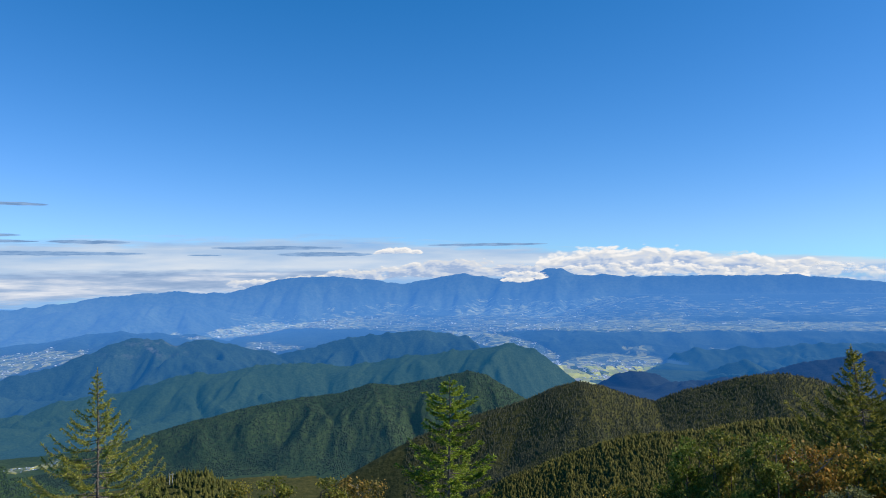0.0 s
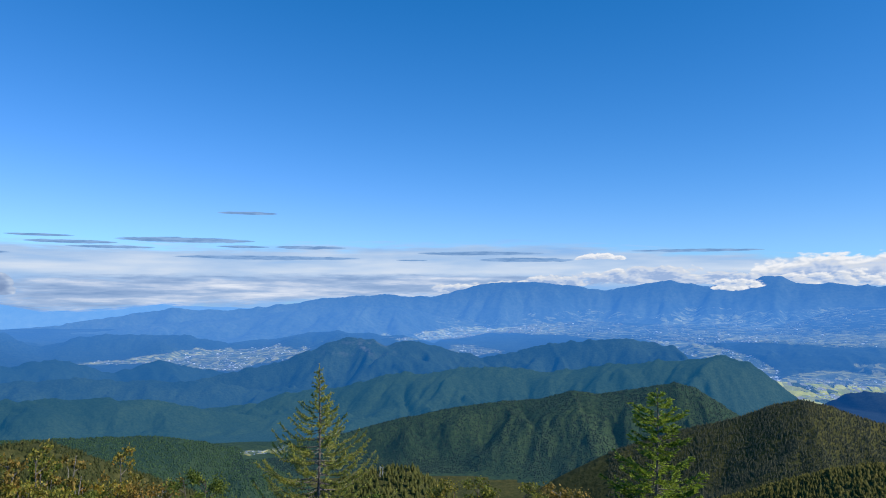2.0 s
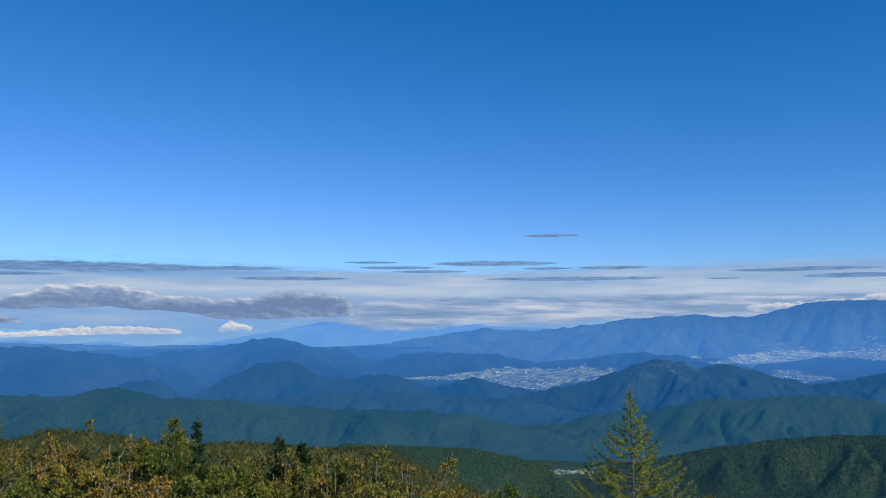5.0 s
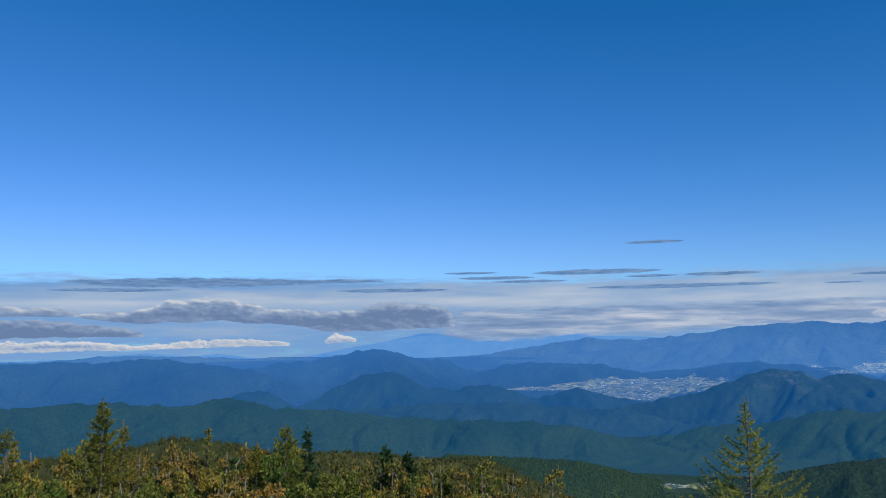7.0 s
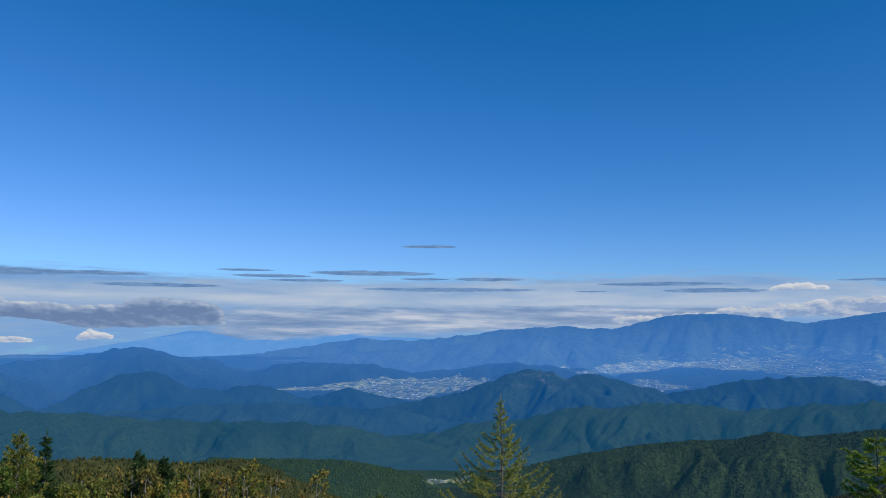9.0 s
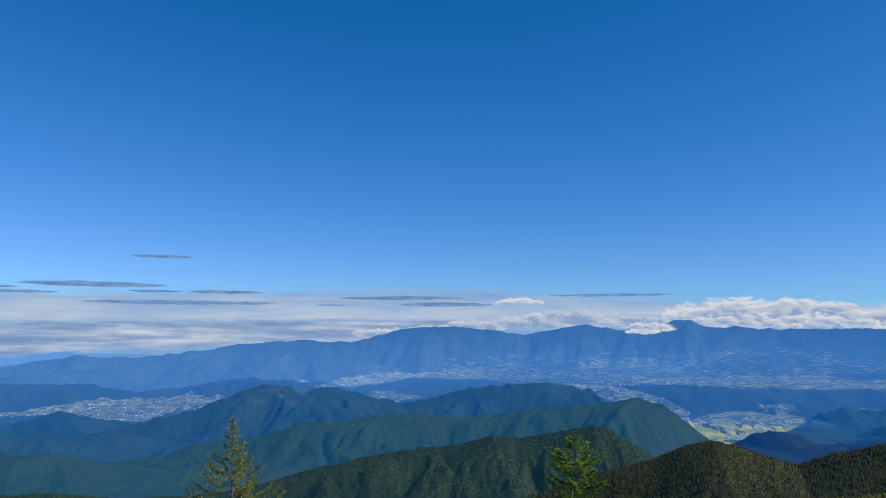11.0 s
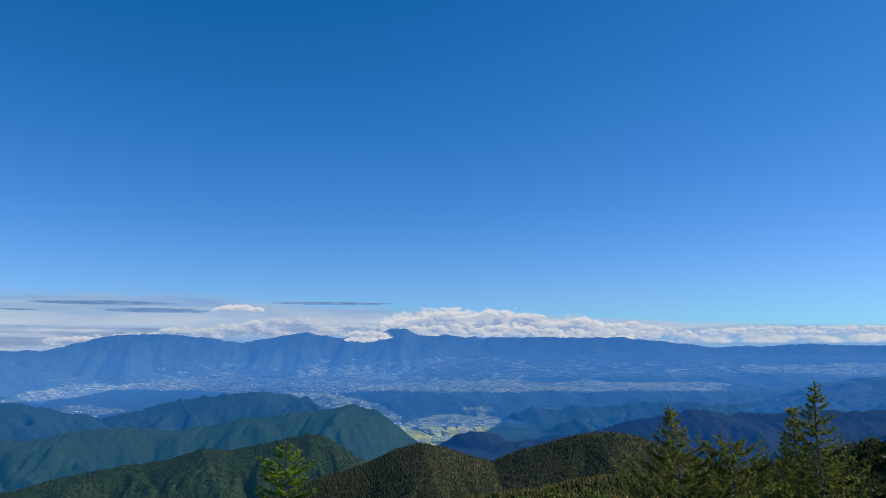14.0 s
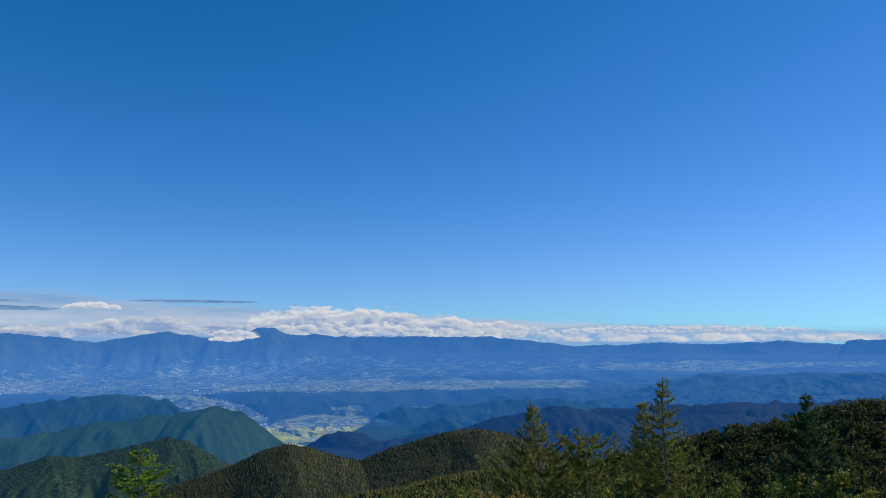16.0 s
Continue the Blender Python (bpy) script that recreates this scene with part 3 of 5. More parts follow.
def sheet(name, zones, material, label):
    """The part of the land that belongs to these zones."""
    drawn = 1.3 if RANGE in zones else 0.9 if BASIN in zones else 0.40
    idx = np.arange(NA * NR).reshape(NA, NR)
    nxt = np.roll(idx, -1, 0)
    quads = np.stack([idx[:, :-1], nxt[:, :-1], nxt[:, 1:], idx[:, 1:]], -1).reshape(-1, 4)
    keep = np.isin(np.maximum.reduce([GZONE[:, :-1], np.roll(GZONE, -1, 0)[:, :-1], GZONE[:, 1:], np.roll(GZONE, -1, 0)[:, 1:]]).ravel(), zones)
    quads = quads[keep][:, ::-1]
    used, back = np.unique(quads, return_inverse=True)
    ob = mesh_object(name, GRID[used], back.reshape(-1, 4), material, flat=False)
    s = OPEN.ravel()[used]
    ob.data.attributes.new("settled", "FLOAT", "POINT").data.foreach_set("value", s.astype(np.float32))
    p = np.stack([np.radians(GA.ravel()[used]) * GR.ravel()[used] * (0.65 if drawn > 0.5 else 1.0), (GR.ravel()[used] - 3900) * (drawn + (1.4 * smooth(3450, 3650, GR.ravel()[used]) if BASIN in zones or RANGE in zones else 0.0)), 0 * used], -1).astype(np.float32)
    ob.data.attributes.new("plot", "FLOAT_VECTOR", "POINT").data.foreach_set("vector", p.ravel())
    if RANGE in zones:  # painted haze: the emission pales low down on the slopes
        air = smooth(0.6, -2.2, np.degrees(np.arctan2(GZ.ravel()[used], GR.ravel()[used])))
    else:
        # elsewhere the painted haze grows with distance
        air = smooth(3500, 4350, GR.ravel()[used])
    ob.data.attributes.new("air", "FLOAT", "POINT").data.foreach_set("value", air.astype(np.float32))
    if ROCKY in zones:
        a, e = GA.ravel()[used], np.degrees(np.arctan2(GZ.ravel()[used] - EYE, GR.ravel()[used]))
        bare = np.exp(-((a - 21.6) / 2.4) ** 2 - ((e + 4.5) / 0.5) ** 2)
        ob.data.attributes.new("cliff", "FLOAT", "POINT").data.foreach_set("value", bare.astype(np.float32))
    return tagged(ob, label, "terrain", kind="structure")


sheet("ground", [NEAR], M_GROUND, "steep forested hillside and the nearest wooded hills below")
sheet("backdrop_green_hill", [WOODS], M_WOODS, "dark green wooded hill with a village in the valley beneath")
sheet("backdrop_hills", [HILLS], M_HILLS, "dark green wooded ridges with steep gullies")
sheet("backdrop_cedar_hills", [DUSKY], M_DUSKY, "dark blue wooded hills with shade painted into their colour")
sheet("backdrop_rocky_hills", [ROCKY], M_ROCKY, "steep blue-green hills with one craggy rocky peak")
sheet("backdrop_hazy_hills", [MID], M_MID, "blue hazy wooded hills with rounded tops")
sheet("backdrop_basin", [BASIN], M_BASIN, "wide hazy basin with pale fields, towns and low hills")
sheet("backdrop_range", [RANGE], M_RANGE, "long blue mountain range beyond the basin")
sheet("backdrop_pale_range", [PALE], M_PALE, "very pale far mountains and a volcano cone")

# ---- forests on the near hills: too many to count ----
# the bluish emission of larch, broadleaf and light broadleaf stands is painted haze
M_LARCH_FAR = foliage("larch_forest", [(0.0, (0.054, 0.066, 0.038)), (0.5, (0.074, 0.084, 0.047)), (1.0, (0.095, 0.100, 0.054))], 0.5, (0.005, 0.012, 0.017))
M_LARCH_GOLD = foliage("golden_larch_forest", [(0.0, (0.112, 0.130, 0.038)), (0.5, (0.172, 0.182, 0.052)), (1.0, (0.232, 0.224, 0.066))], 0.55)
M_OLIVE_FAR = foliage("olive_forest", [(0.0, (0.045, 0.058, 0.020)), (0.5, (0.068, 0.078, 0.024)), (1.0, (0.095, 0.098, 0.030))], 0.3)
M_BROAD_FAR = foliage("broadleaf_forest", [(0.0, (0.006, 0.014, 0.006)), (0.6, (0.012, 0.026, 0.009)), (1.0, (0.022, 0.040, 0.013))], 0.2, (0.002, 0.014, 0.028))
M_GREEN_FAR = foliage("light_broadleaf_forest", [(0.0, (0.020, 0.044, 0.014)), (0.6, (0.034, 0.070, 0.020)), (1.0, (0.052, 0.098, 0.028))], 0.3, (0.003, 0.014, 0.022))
M_MIXED_FAR = foliage("mixed_forest", [(0.0, (0.045, 0.062, 0.018)), (0.55, (0.086, 0.094, 0.028)), (1.0, (0.150, 0.122, 0.038))], 0.45)


def cone_tree(rng):
    """A small far conifer: two rough skirts."""
    n = 4
    v, f = [], []
    for z0, z1, rad in ((0.0, 0.65, 0.5), (0.35, 1.0, 0.33)):
        o = len(v)
        for i in range(n):
            a = 2 * math.pi * (i + rng.uniform(-.3, .3)) / n
            q = rad * rng.uniform(0.7, 1.2)
            v.append((q * math.cos(a), q * math.sin(a), z0 + rng.uniform(-.05, .08)))
        v.append((0, 0, z1))
        f += [(o + i, o + (i + 1) % n, o + n) for i in range(n)]
    return np.array(v), np.array(f)


def lump_tree(rng):
    """A small far broadleaf crown: an uneven dome."""
    v, f = [], []
    n = 4
    for z, q in ((0.0, 0.52), (0.6, 0.42)):
        for i in range(n):
            a = 2 * math.pi * (i + rng.uniform(-.3, .3)) / n
            w = q * rng.uniform(0.7, 1.25)
            v.append((w * math.cos(a), w * math.sin(a), z + rng.uniform(-.09, .09)))
    v.append((0, 0, 1))
    for i in range(n):
        a, b = i, (i + 1) % n
        f += [(a, b, b + n), (a, b + n, a + n), (n + i, n + b, 2 * n)]
    return np.array(v), np.array(f)


def leafy_tree(rng):
    """A crown of leaf sprays, for trees a few hundred metres off."""
    v, f = [], []
    for _ in range(36):
        p = rng.normal(0, 1, 3)
        p /= np.linalg.norm(p)
        p = p * np.array([0.45, 0.45, 0.42]) * rng.uniform(0.6, 1.05) + np.array([0, 0, 0.52])
        w = unit(p - np.array([0, 0, 0.35]) + rng.normal(0, 0.25, 3)) * rng.uniform(0.12, 0.20)
        s = unit(np.cross(w, rng.normal(0, 1, 3))) * 0.10
        o = len(v)
        v += [p - s, p + s, p + w + s * 0.6, p + w * 1.3]
        f += [(o, o + 1, o + 2), (o, o + 2, o + 3)]
    return np.array(v), np.array(f)


def unit(v):
    return v / (np.linalg.norm(v, axis=-1, keepdims=True) + 1e-9)


def forest(name, maker, count, az, r, high, wide, material, label, zone_only=NEAR, seed=1, clear=None):
    """Trees strewn over the land between two azimuths and two distances."""
    rng = np.random.default_rng(seed)
    a = rng.uniform(*az, count)
    d = np.sqrt(rng.uniform(r[0] ** 2, r[1] ** 2, count))
    z, zone = land(a, d)
    keep = (zone == zone_only)
    if clear is not None:
        keep &= ~clear(a, d, z)
    a, d, z = a[keep], d[keep], z[keep]
    n = len(a)
    kinds = [maker(rng) for _ in range(6)]
    verts, faces, off = [], [], 0
    which = rng.integers(0, 6, n)
    base = bearing(a, d, z - 0.5)
    stand = 0.6 + 0.55 * fbm(a * 2.2, d / 60, seed, 3) + 0.0
    for k, (v, f) in enumerate(kinds):
        sel = np.where(which == k)[0]
        if not len(sel):
            continue
        s = rng.uniform(0.75, 1.25, len(sel)) * stand[sel]
        ang = rng.uniform(0, 6.28, len(sel))
        w = wide * s * rng.uniform(0.8, 1.25, len(sel))
        x = v[None, :, 0] * np.cos(ang)[:, None] - v[None, :, 1] * np.sin(ang)[:, None]
        y = v[None, :, 0] * np.sin(ang)[:, None] + v[None, :, 1] * np.cos(ang)[:, None]
        p = np.stack([x * w[:, None], y * w[:, None], v[None, :, 2] * (high * s)[:, None]], -1) + base[sel][:, None, :]
        verts.append(p.reshape(-1, 3))
        faces.append((f[None] + (off + np.arange(len(sel)) * len(v))[:, None, None]).reshape(-1, 3))
        off += len(sel) * len(v)
    ob = mesh_object(name, np.concatenate(verts), np.concatenate(faces), material, flat=False)
    return tagged(ob, label, "forest", kind="stuff")


def village_gap(a, d, z):
    return (np.abs(a - 28) < 2.2) & (np.degrees(np.arctan2(z - EYE, d)) > -12.4) & (np.degrees(np.arctan2(z - EYE, d)) < -11.4)


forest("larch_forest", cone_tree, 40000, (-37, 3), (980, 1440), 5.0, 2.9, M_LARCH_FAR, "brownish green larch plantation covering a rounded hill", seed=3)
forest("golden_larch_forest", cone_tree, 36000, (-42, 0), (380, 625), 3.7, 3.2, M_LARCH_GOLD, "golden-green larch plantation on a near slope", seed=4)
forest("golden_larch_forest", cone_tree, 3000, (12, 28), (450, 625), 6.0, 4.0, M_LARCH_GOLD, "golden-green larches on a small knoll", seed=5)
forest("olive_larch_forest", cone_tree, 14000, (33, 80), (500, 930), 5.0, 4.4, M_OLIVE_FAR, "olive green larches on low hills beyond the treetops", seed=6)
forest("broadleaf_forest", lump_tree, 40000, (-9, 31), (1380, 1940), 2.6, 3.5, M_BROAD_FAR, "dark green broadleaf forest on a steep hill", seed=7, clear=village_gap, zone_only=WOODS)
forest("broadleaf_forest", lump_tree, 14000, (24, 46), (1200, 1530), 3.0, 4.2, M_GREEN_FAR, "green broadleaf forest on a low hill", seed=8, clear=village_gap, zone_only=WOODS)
forest("mixed_forest", leafy_tree, 3800, (-62, -26), (110, 315), 4.2, 4.2, M_MIXED_FAR, "dark mixed forest on the nearby rising slope", seed=9)

# ---- the nearest trees ----
M_BARK = bark("larch_bark", (0.05, 0.04, 0.03), (0.16, 0.13, 0.10))
M_GREY_BARK = bark("grey_bark", (0.07, 0.06, 0.05), (0.20, 0.175, 0.145))
M_PALE_BARK = bark("birch_bark", (0.14, 0.125, 0.105), (0.34, 0.31, 0.27))
M_LARCH = foliage("larch_needles", [(0.0, (0.150, 0.195, 0.048)), (0.5, (0.345, 0.390, 0.095)), (1.0, (0.530, 0.520, 0.140))], 0.55)
M_LARCH_GREEN = foliage("larch_needles_green", [(0.0, (0.082, 0.112, 0.026)), (0.5, (0.240, 0.250, 0.050)), (1.0, (0.420, 0.370, 0.080))], 0.5)
M_SPRUCE = foliage("spruce_needles", [(0.0, (0.090, 0.140, 0.022)), (0.5, (0.310, 0.390, 0.050)), (1.0, (0.560, 0.590, 0.090))], 0.45)
M_FIR = foliage("fir_needles", [(0.0, (0.022, 0.054, 0.025)), (0.6, (0.054, 0.112, 0.040)), (1.0, (0.108, 0.180, 0.054))])
M_LEAF_GOLD = foliage("autumn_leaves", [(0.0, (0.118, 0.138, 0.027)), (0.5, (0.250, 0.248, 0.047)), (0.9, (0.375, 0.315, 0.063)), (1.0, (0.335, 0.202, 0.054))], 0.35, differ=0.45)
M_LEAF_GREEN = foliage("green_leaves", [(0.0, (0.075, 0.108, 0.020)), (0.6, (0.170, 0.202, 0.037)), (1.0, (0.290, 0.280, 0.052))], 0.35, differ=0.45)
M_LEAF_RUST = foliage("rusty_leaves", [(0.0, (0.120, 0.115, 0.027)), (0.6, (0.240, 0.188, 0.045)), (1.0, (0.360, 0.230, 0.060))], 0.35, differ=0.45)
M_LEAF_SILVER = foliage("silvery_leaves", [(0.0, (0.091, 0.111, 0.046)), (0.6, (0.195, 0.215, 0.098)), (1.0, (0.338, 0.351, 0.182))], 0.55)


class Heap:
    """Collects small pieces for one mesh."""

    def __init__(self):
        self.v, self.f, self.n = [], [], 0

    def add(self, v, f):
        self.v.append(np.asarray(v, float))
        self.f.append(np.asarray(f) + self.n)
        self.n += len(v)

    def tube(self, path, radii, sides=5):
        path = np.asarray(path, float)
        t = np.gradient(path, axis=0)
        t /= np.linalg.norm(t, axis=1)[:, None] + 1e-9
        ref = np.array([0.0, 1.0, 0.13]) if abs(t[0][2]) > 0.8 else np.array([0.0, 0.0, 1.0])
        a = np.cross(t, ref)
        a /= np.linalg.norm(a, axis=1)[:, None] + 1e-9
        b = np.cross(t, a)
        ang = np.arange(sides) * 2 * np.pi / sides
        ring = path[:, None] + np.asarray(radii)[:, None, None] * (a[:, None] * np.cos(ang)[None, :, None] + b[:, None] * np.sin(ang)[None, :, None])
        n = len(path)
        f = []
        for i in range(n - 1):
            for j in range(sides):
                p, q = i * sides + j, i * sides + (j + 1) % sides
                f += [(p, q, q + sides), (p, q + sides, p + sides)]
        self.add(ring.reshape(-1, 3), f)

    def blades(self, at, way, length, width, rng):
        """Slim pointed blades at many points, each along its own way."""
        n = len(at)
        side = np.cross(way, rng.normal(size=(n, 3)))
        side /= np.linalg.norm(side, axis=1)[:, None] + 1e-9
        l, w = np.asarray(length).reshape(-1, 1), np.asarray(width).reshape(-1, 1)
        p = np.stack([at, at + way * l * 0.5 + side * w, at + way * l, at + way * l * 0.5 - side * w], 1)
        f = np.array([(0, 1, 2), (0, 2, 3)])
        self.add(p.reshape(-1, 3), (f[None] + 4 * np.arange(n)[:, None, None]).reshape(-1, 3))

    def needles(self, at, way, length, width, rng):
        """Slim three-cornered sprays of needles, each along its own way."""
        n = len(at)
        side = np.cross(way, rng.normal(size=(n, 3)))
        side *= np.asarray(width).reshape(-1, 1) / (np.linalg.norm(side, axis=1)[:, None] + 1e-9)
        p = np.stack([at - side, at + side, at + way * np.asarray(length).reshape(-1, 1)], 1)
        self.add(p.reshape(-1, 3), np.arange(3 * n).reshape(-1, 3))

    def make(self, name, material, parent):
        return mesh_object(name, np.concatenate(self.v), np.concatenate(self.f), material, parent)


def conifer(name, high, spread, rng, needles, bark_m, outline, lift=0.25, gap=0.4, dense=1.0, droop=0.25, blade=0.13, ragged=0.3, bare=0.0, fan=0.085, slim=0.155, level=0.5, whorl=4, lean=0.0, foot=0.2):
    """A conifer with a tapered trunk, whorls of limbs and needles along limbs and twigs. outline: pairs of relative height and limb length."""
    top = new(name)
    trunk, limbs, crown = Heap(), Heap(), Heap()
    zs = np.linspace(0, high, 10)
    bend = np.stack([lean * (zs / high) ** 2.5 + 0.05 * np.sin(zs * 0.8), 0.04 * np.cos(zs), zs], 1)
    trunk.tube(bend, 0.0085 * high * (1 - zs / high) ** 0.8 + 0.014, 7)
    ou, ol = [p[0] for p in outline], [p[1] for p in outline]
    s = np.linspace(0, 1, 8)
    rise = np.array([0, 0, 1.0])
    z0, turn = high * foot, 0.0
    while z0 < high * 0.985:
        turn += 2.4
        count = max(2, whorl + int(rng.integers(-1, 2)))
        for k in range(count):
            z = min(z0 + rng.uniform(-0.35, 0.35) * gap, high * 0.99)
            u = z / high
            length = spread * np.interp(u, ou, ol) * rng.uniform(1 - ragged, 1 + ragged * 0.7) + 0.05
            if rng.random() < bare:
                length *= rng.uniform(0.35, 0.6)
            a = turn + 2 * np.pi * (k + rng.uniform(-0.3, 0.3)) / count
            out = np.array([math.cos(a), math.sin(a), 0.0])
            side = np.array([-out[1], out[0], 0.0])
            start = np.array([np.interp(z, zs, bend[:, 0]), np.interp(z, zs, bend[:, 1]), z])
            up = lift * rng.uniform(0.4, 1.4) + 0.35 * max(0.0, u - 0.5)
            path = start + out * (s * length)[:, None] + rise * ((up * s - droop * s * (1 - s) * 1.6 + 0.16 * s ** 3) * length)[:, None]
            path[1:] += np.cumsum(rng.normal(0, 0.012 * length, (7, 3)), 0)
            limbs.tube(path, 0.007 * length * (1 - s * 0.85) + 0.006, 4)
            full = dense * rng.uniform(0.8, 1.3)
            # side twigs, bare near the trunk, longest at mid limb
            m = max(4, int(length * 15 * full))
            q = rng.uniform(0.18, 1.0, m) ** 0.8
            at = np.stack([np.interp(q, s, path[:, i]) for i in range(3)], 1)
            tl = (0.10 + fan * length * (1.1 - q)) * rng.uniform(0.5, 1.4, m)
            sgn = rng.choice([-1.0, 1.0], m)
            way = unit(out * rng.uniform(0.5, 1.1, (m, 1)) + side * (sgn * rng.uniform(0.3, 1.0, m))[:, None] + rise * rng.uniform(-level, level * 0.8, (m, 1)))
            n = np.clip((tl / blade * 4.5).astype(int), 4, 12)
            i = np.repeat(np.arange(m), n)
            pos = at[i] + way[i] * (tl[i] * rng.uniform(0, 1, len(i)))[:, None]
            nl = blade * rng.uniform(0.6, 1.4, len(i))
            crown.needles(pos, unit(way[i] + rng.normal(0, 0.6, (len(i), 3)) * np.array([1, 1, min(1.0, level * 2)]) + rise * 0.1), nl, nl * slim, rng)
            # tufts along the limb itself
            m = int(length / blade * 7 * full) + 4
            q = rng.uniform(0.2, 1.02, m)
            pos = np.stack([np.interp(q, s, path[:, i]) for i in range(3)], 1)
            nl = blade * rng.uniform(0.6, 1.4, m)
            crown.needles(pos, unit(out * 0.6 + rng.normal(0, 0.7, (m, 3)) + rise * 0.25), nl, nl * slim, rng)
        z0 += gap * rng.uniform(0.7, 1.3) * (1.15 - 0.6 * z0 / high)
    m = 60
    pos = np.stack([np.full(m, bend[-1][0]), np.full(m, bend[-1][1]), rng.uniform(high * 0.94, high, m)], 1)
    crown.needles(pos, unit(rng.normal(0, 0.6, (m, 3)) + rise * 1.2), np.full(m, blade), np.full(m, blade * 0.2), rng)
    stem = trunk.make("trunk", bark_m, top)
    tagged(limbs.make("branchwork", bark_m, stem), kind="stuff")
    crown.make("crown", needles, top)
    return top


def broadleaf(name, high, spread, rng, leaves, bark_m, count=7500, leaf=0.16, stems=3, open_crown=0.25):
    """A shrubby broadleaf tree: several stems, forking limbs and a crown of separate leaves in clumps."""
    top = new(name)
    trunk, limbs, crown = Heap(), Heap(), Heap()
    tips = []
    for k in range(stems):
        a = 2 * np.pi * k / stems + rng.uniform(-.5, .5)
        s = np.linspace(0, 1, 6)
        reach = spread * rng.uniform(0.15, 0.45)
        hh = high * rng.uniform(0.75, 0.95)
        path = np.stack([math.cos(a) * reach * s ** 1.3, math.sin(a) * reach * s ** 1.3, hh * s], 1)
        path[1:, :2] += rng.normal(0, 0.05 * high * 0.2, (5, 2))
        trunk.tube(path, 0.010 * high * (1 - 0.85 * s) + 0.008, 6)
        for _ in range(18):
            q = rng.uniform(0.35, 1.0)
            foot = np.array([np.interp(q, s, path[:, i]) for i in range(3)])
            b = rng.uniform(0, 2 * np.pi)
            length = spread * rng.uniform(0.3, 0.75) * (1.25 - 0.75 * q)
            tip = foot + np.array([math.cos(b) * length, math.sin(b) * length, length * rng.uniform(0.25, 1.1)])
            tip[2] = min(tip[2], high * rng.uniform(0.9, 1.02))
            mid = (foot + tip) / 2 + rng.normal(0, 0.08 * length, 3)
            limbs.tube(np.array([foot, mid, tip]), np.array([0.022, 0.014, 0.005]) * (0.4 + 0.1 * high), 4)
            tips += [tip, mid * 0.4 + tip * 0.6]
    tips = np.array(tips)
    c = tips[rng.integers(0, len(tips), count)]
    at = c + rng.normal(0, 1, (count, 3)) * np.array([1, 1, 0.75]) * spread * (0.045 + open_crown * 0.12)
    at[:, 2] = np.minimum(at[:, 2], high * 1.03)
    way = unit(rng.normal(0, 1, (count, 3)) + np.array([0, 0, 0.2]))
    l = leaf * rng.uniform(0.6, 1.4, count)
    crown.blades(at, way, l, l * 0.36, rng)
    stem = trunk.make("trunk", bark_m, top)
    tagged(limbs.make("branchwork", bark_m, stem), kind="stuff")
    crown.make("crown", leaves, top)
    return top


def plant(tree, az, r, tip_el, high, label, category="tree", group=""):
    """Stand the tree on the slope so that its tip shows at that height angle; the root goes down to the ground."""
    tip = EYE + r * math.tan(radians(tip_el))
    ground = float(land(np.array([float(az)]), np.array([float(r)]))[0][0])
    k = max(0.5, (tip - ground) / high)
    x, y, _ = bearing(az, r)
    tree.location = (x, y, ground - 0.02)
    tree.scale = (k ** 0.3, k ** 0.3, k)
    return tagged(tree, label, category, group)


WIDE = [(0.2, 1.0), (0.45, 0.92), (0.6, 0.68), (0.74, 0.42), (0.84, 0.16), (0.93, 0.06), (1.0, 0.02)]
SLENDER = [(0.2, 1.0), (0.45, 1.0), (0.58, 0.62), (0.70, 0.36), (0.82, 0.20), (0.92, 0.10), (1.0, 0.02)]
CONE = [(0.2, 1.0), (0.5, 0.72), (0.75, 0.40), (0.92, 0.14), (1.0, 0.03)]
TIERED = [(0.2, 1.0), (0.55, 0.84), (0.68, 0.66), (0.74, 0.42), (0.84, 0.40), (0.92, 0.29), (0.97, 0.12), (1.0, 0.03)]
COLUMN = [(0.2, 0.8), (0.5, 1.0), (0.75, 0.72), (0.9, 0.35), (1.0, 0.05)]
rng = np.random.default_rng(21)
plant(conifer("larch", 14, 4.7, rng, M_LARCH, M_GREY_BARK, WIDE, lift=0.10, gap=0.50, dense=0.95, ragged=0.30, whorl=5), 24.6, 49, -5.62, 14, "tall golden-green larch with upturned ragged branches")
plant(conifer("spruce", 11, 2.65, rng, M_SPRUCE, M_GREY_BARK, TIERED, lift=0.04, gap=0.54, dense=1.35, droop=0.22, blade=0.11, ragged=0.42, fan=0.24, slim=0.22, level=0.14, whorl=6), -0.35, 34, -7.15, 11, "bright green young spruce with flat layered branches")
plant(conifer("larch", 14, 6.8, rng, M_LARCH_GREEN, M_GREY_BARK, WIDE, lift=0.08, gap=0.33, dense=1.25, ragged=0.42, lean=-0.9, whorl=5), -29.4, 50, -4.4, 14, "bushy dark larch with hanging sprays of needles")
plant(conifer("larch", 12, 5.6, rng, M_LARCH_GREEN, M_GREY_BARK, [(0.2, 1.0), (0.6, 0.78), (0.85, 0.42), (0.95, 0.3), (1.0, 0.1)], lift=0.10, gap=0.34, dense=1.25, ragged=0.5, bare=0.2, whorl=5), -32.5, 49, -6.7, 12, "broken-topped larch with a bare arm-like branch")
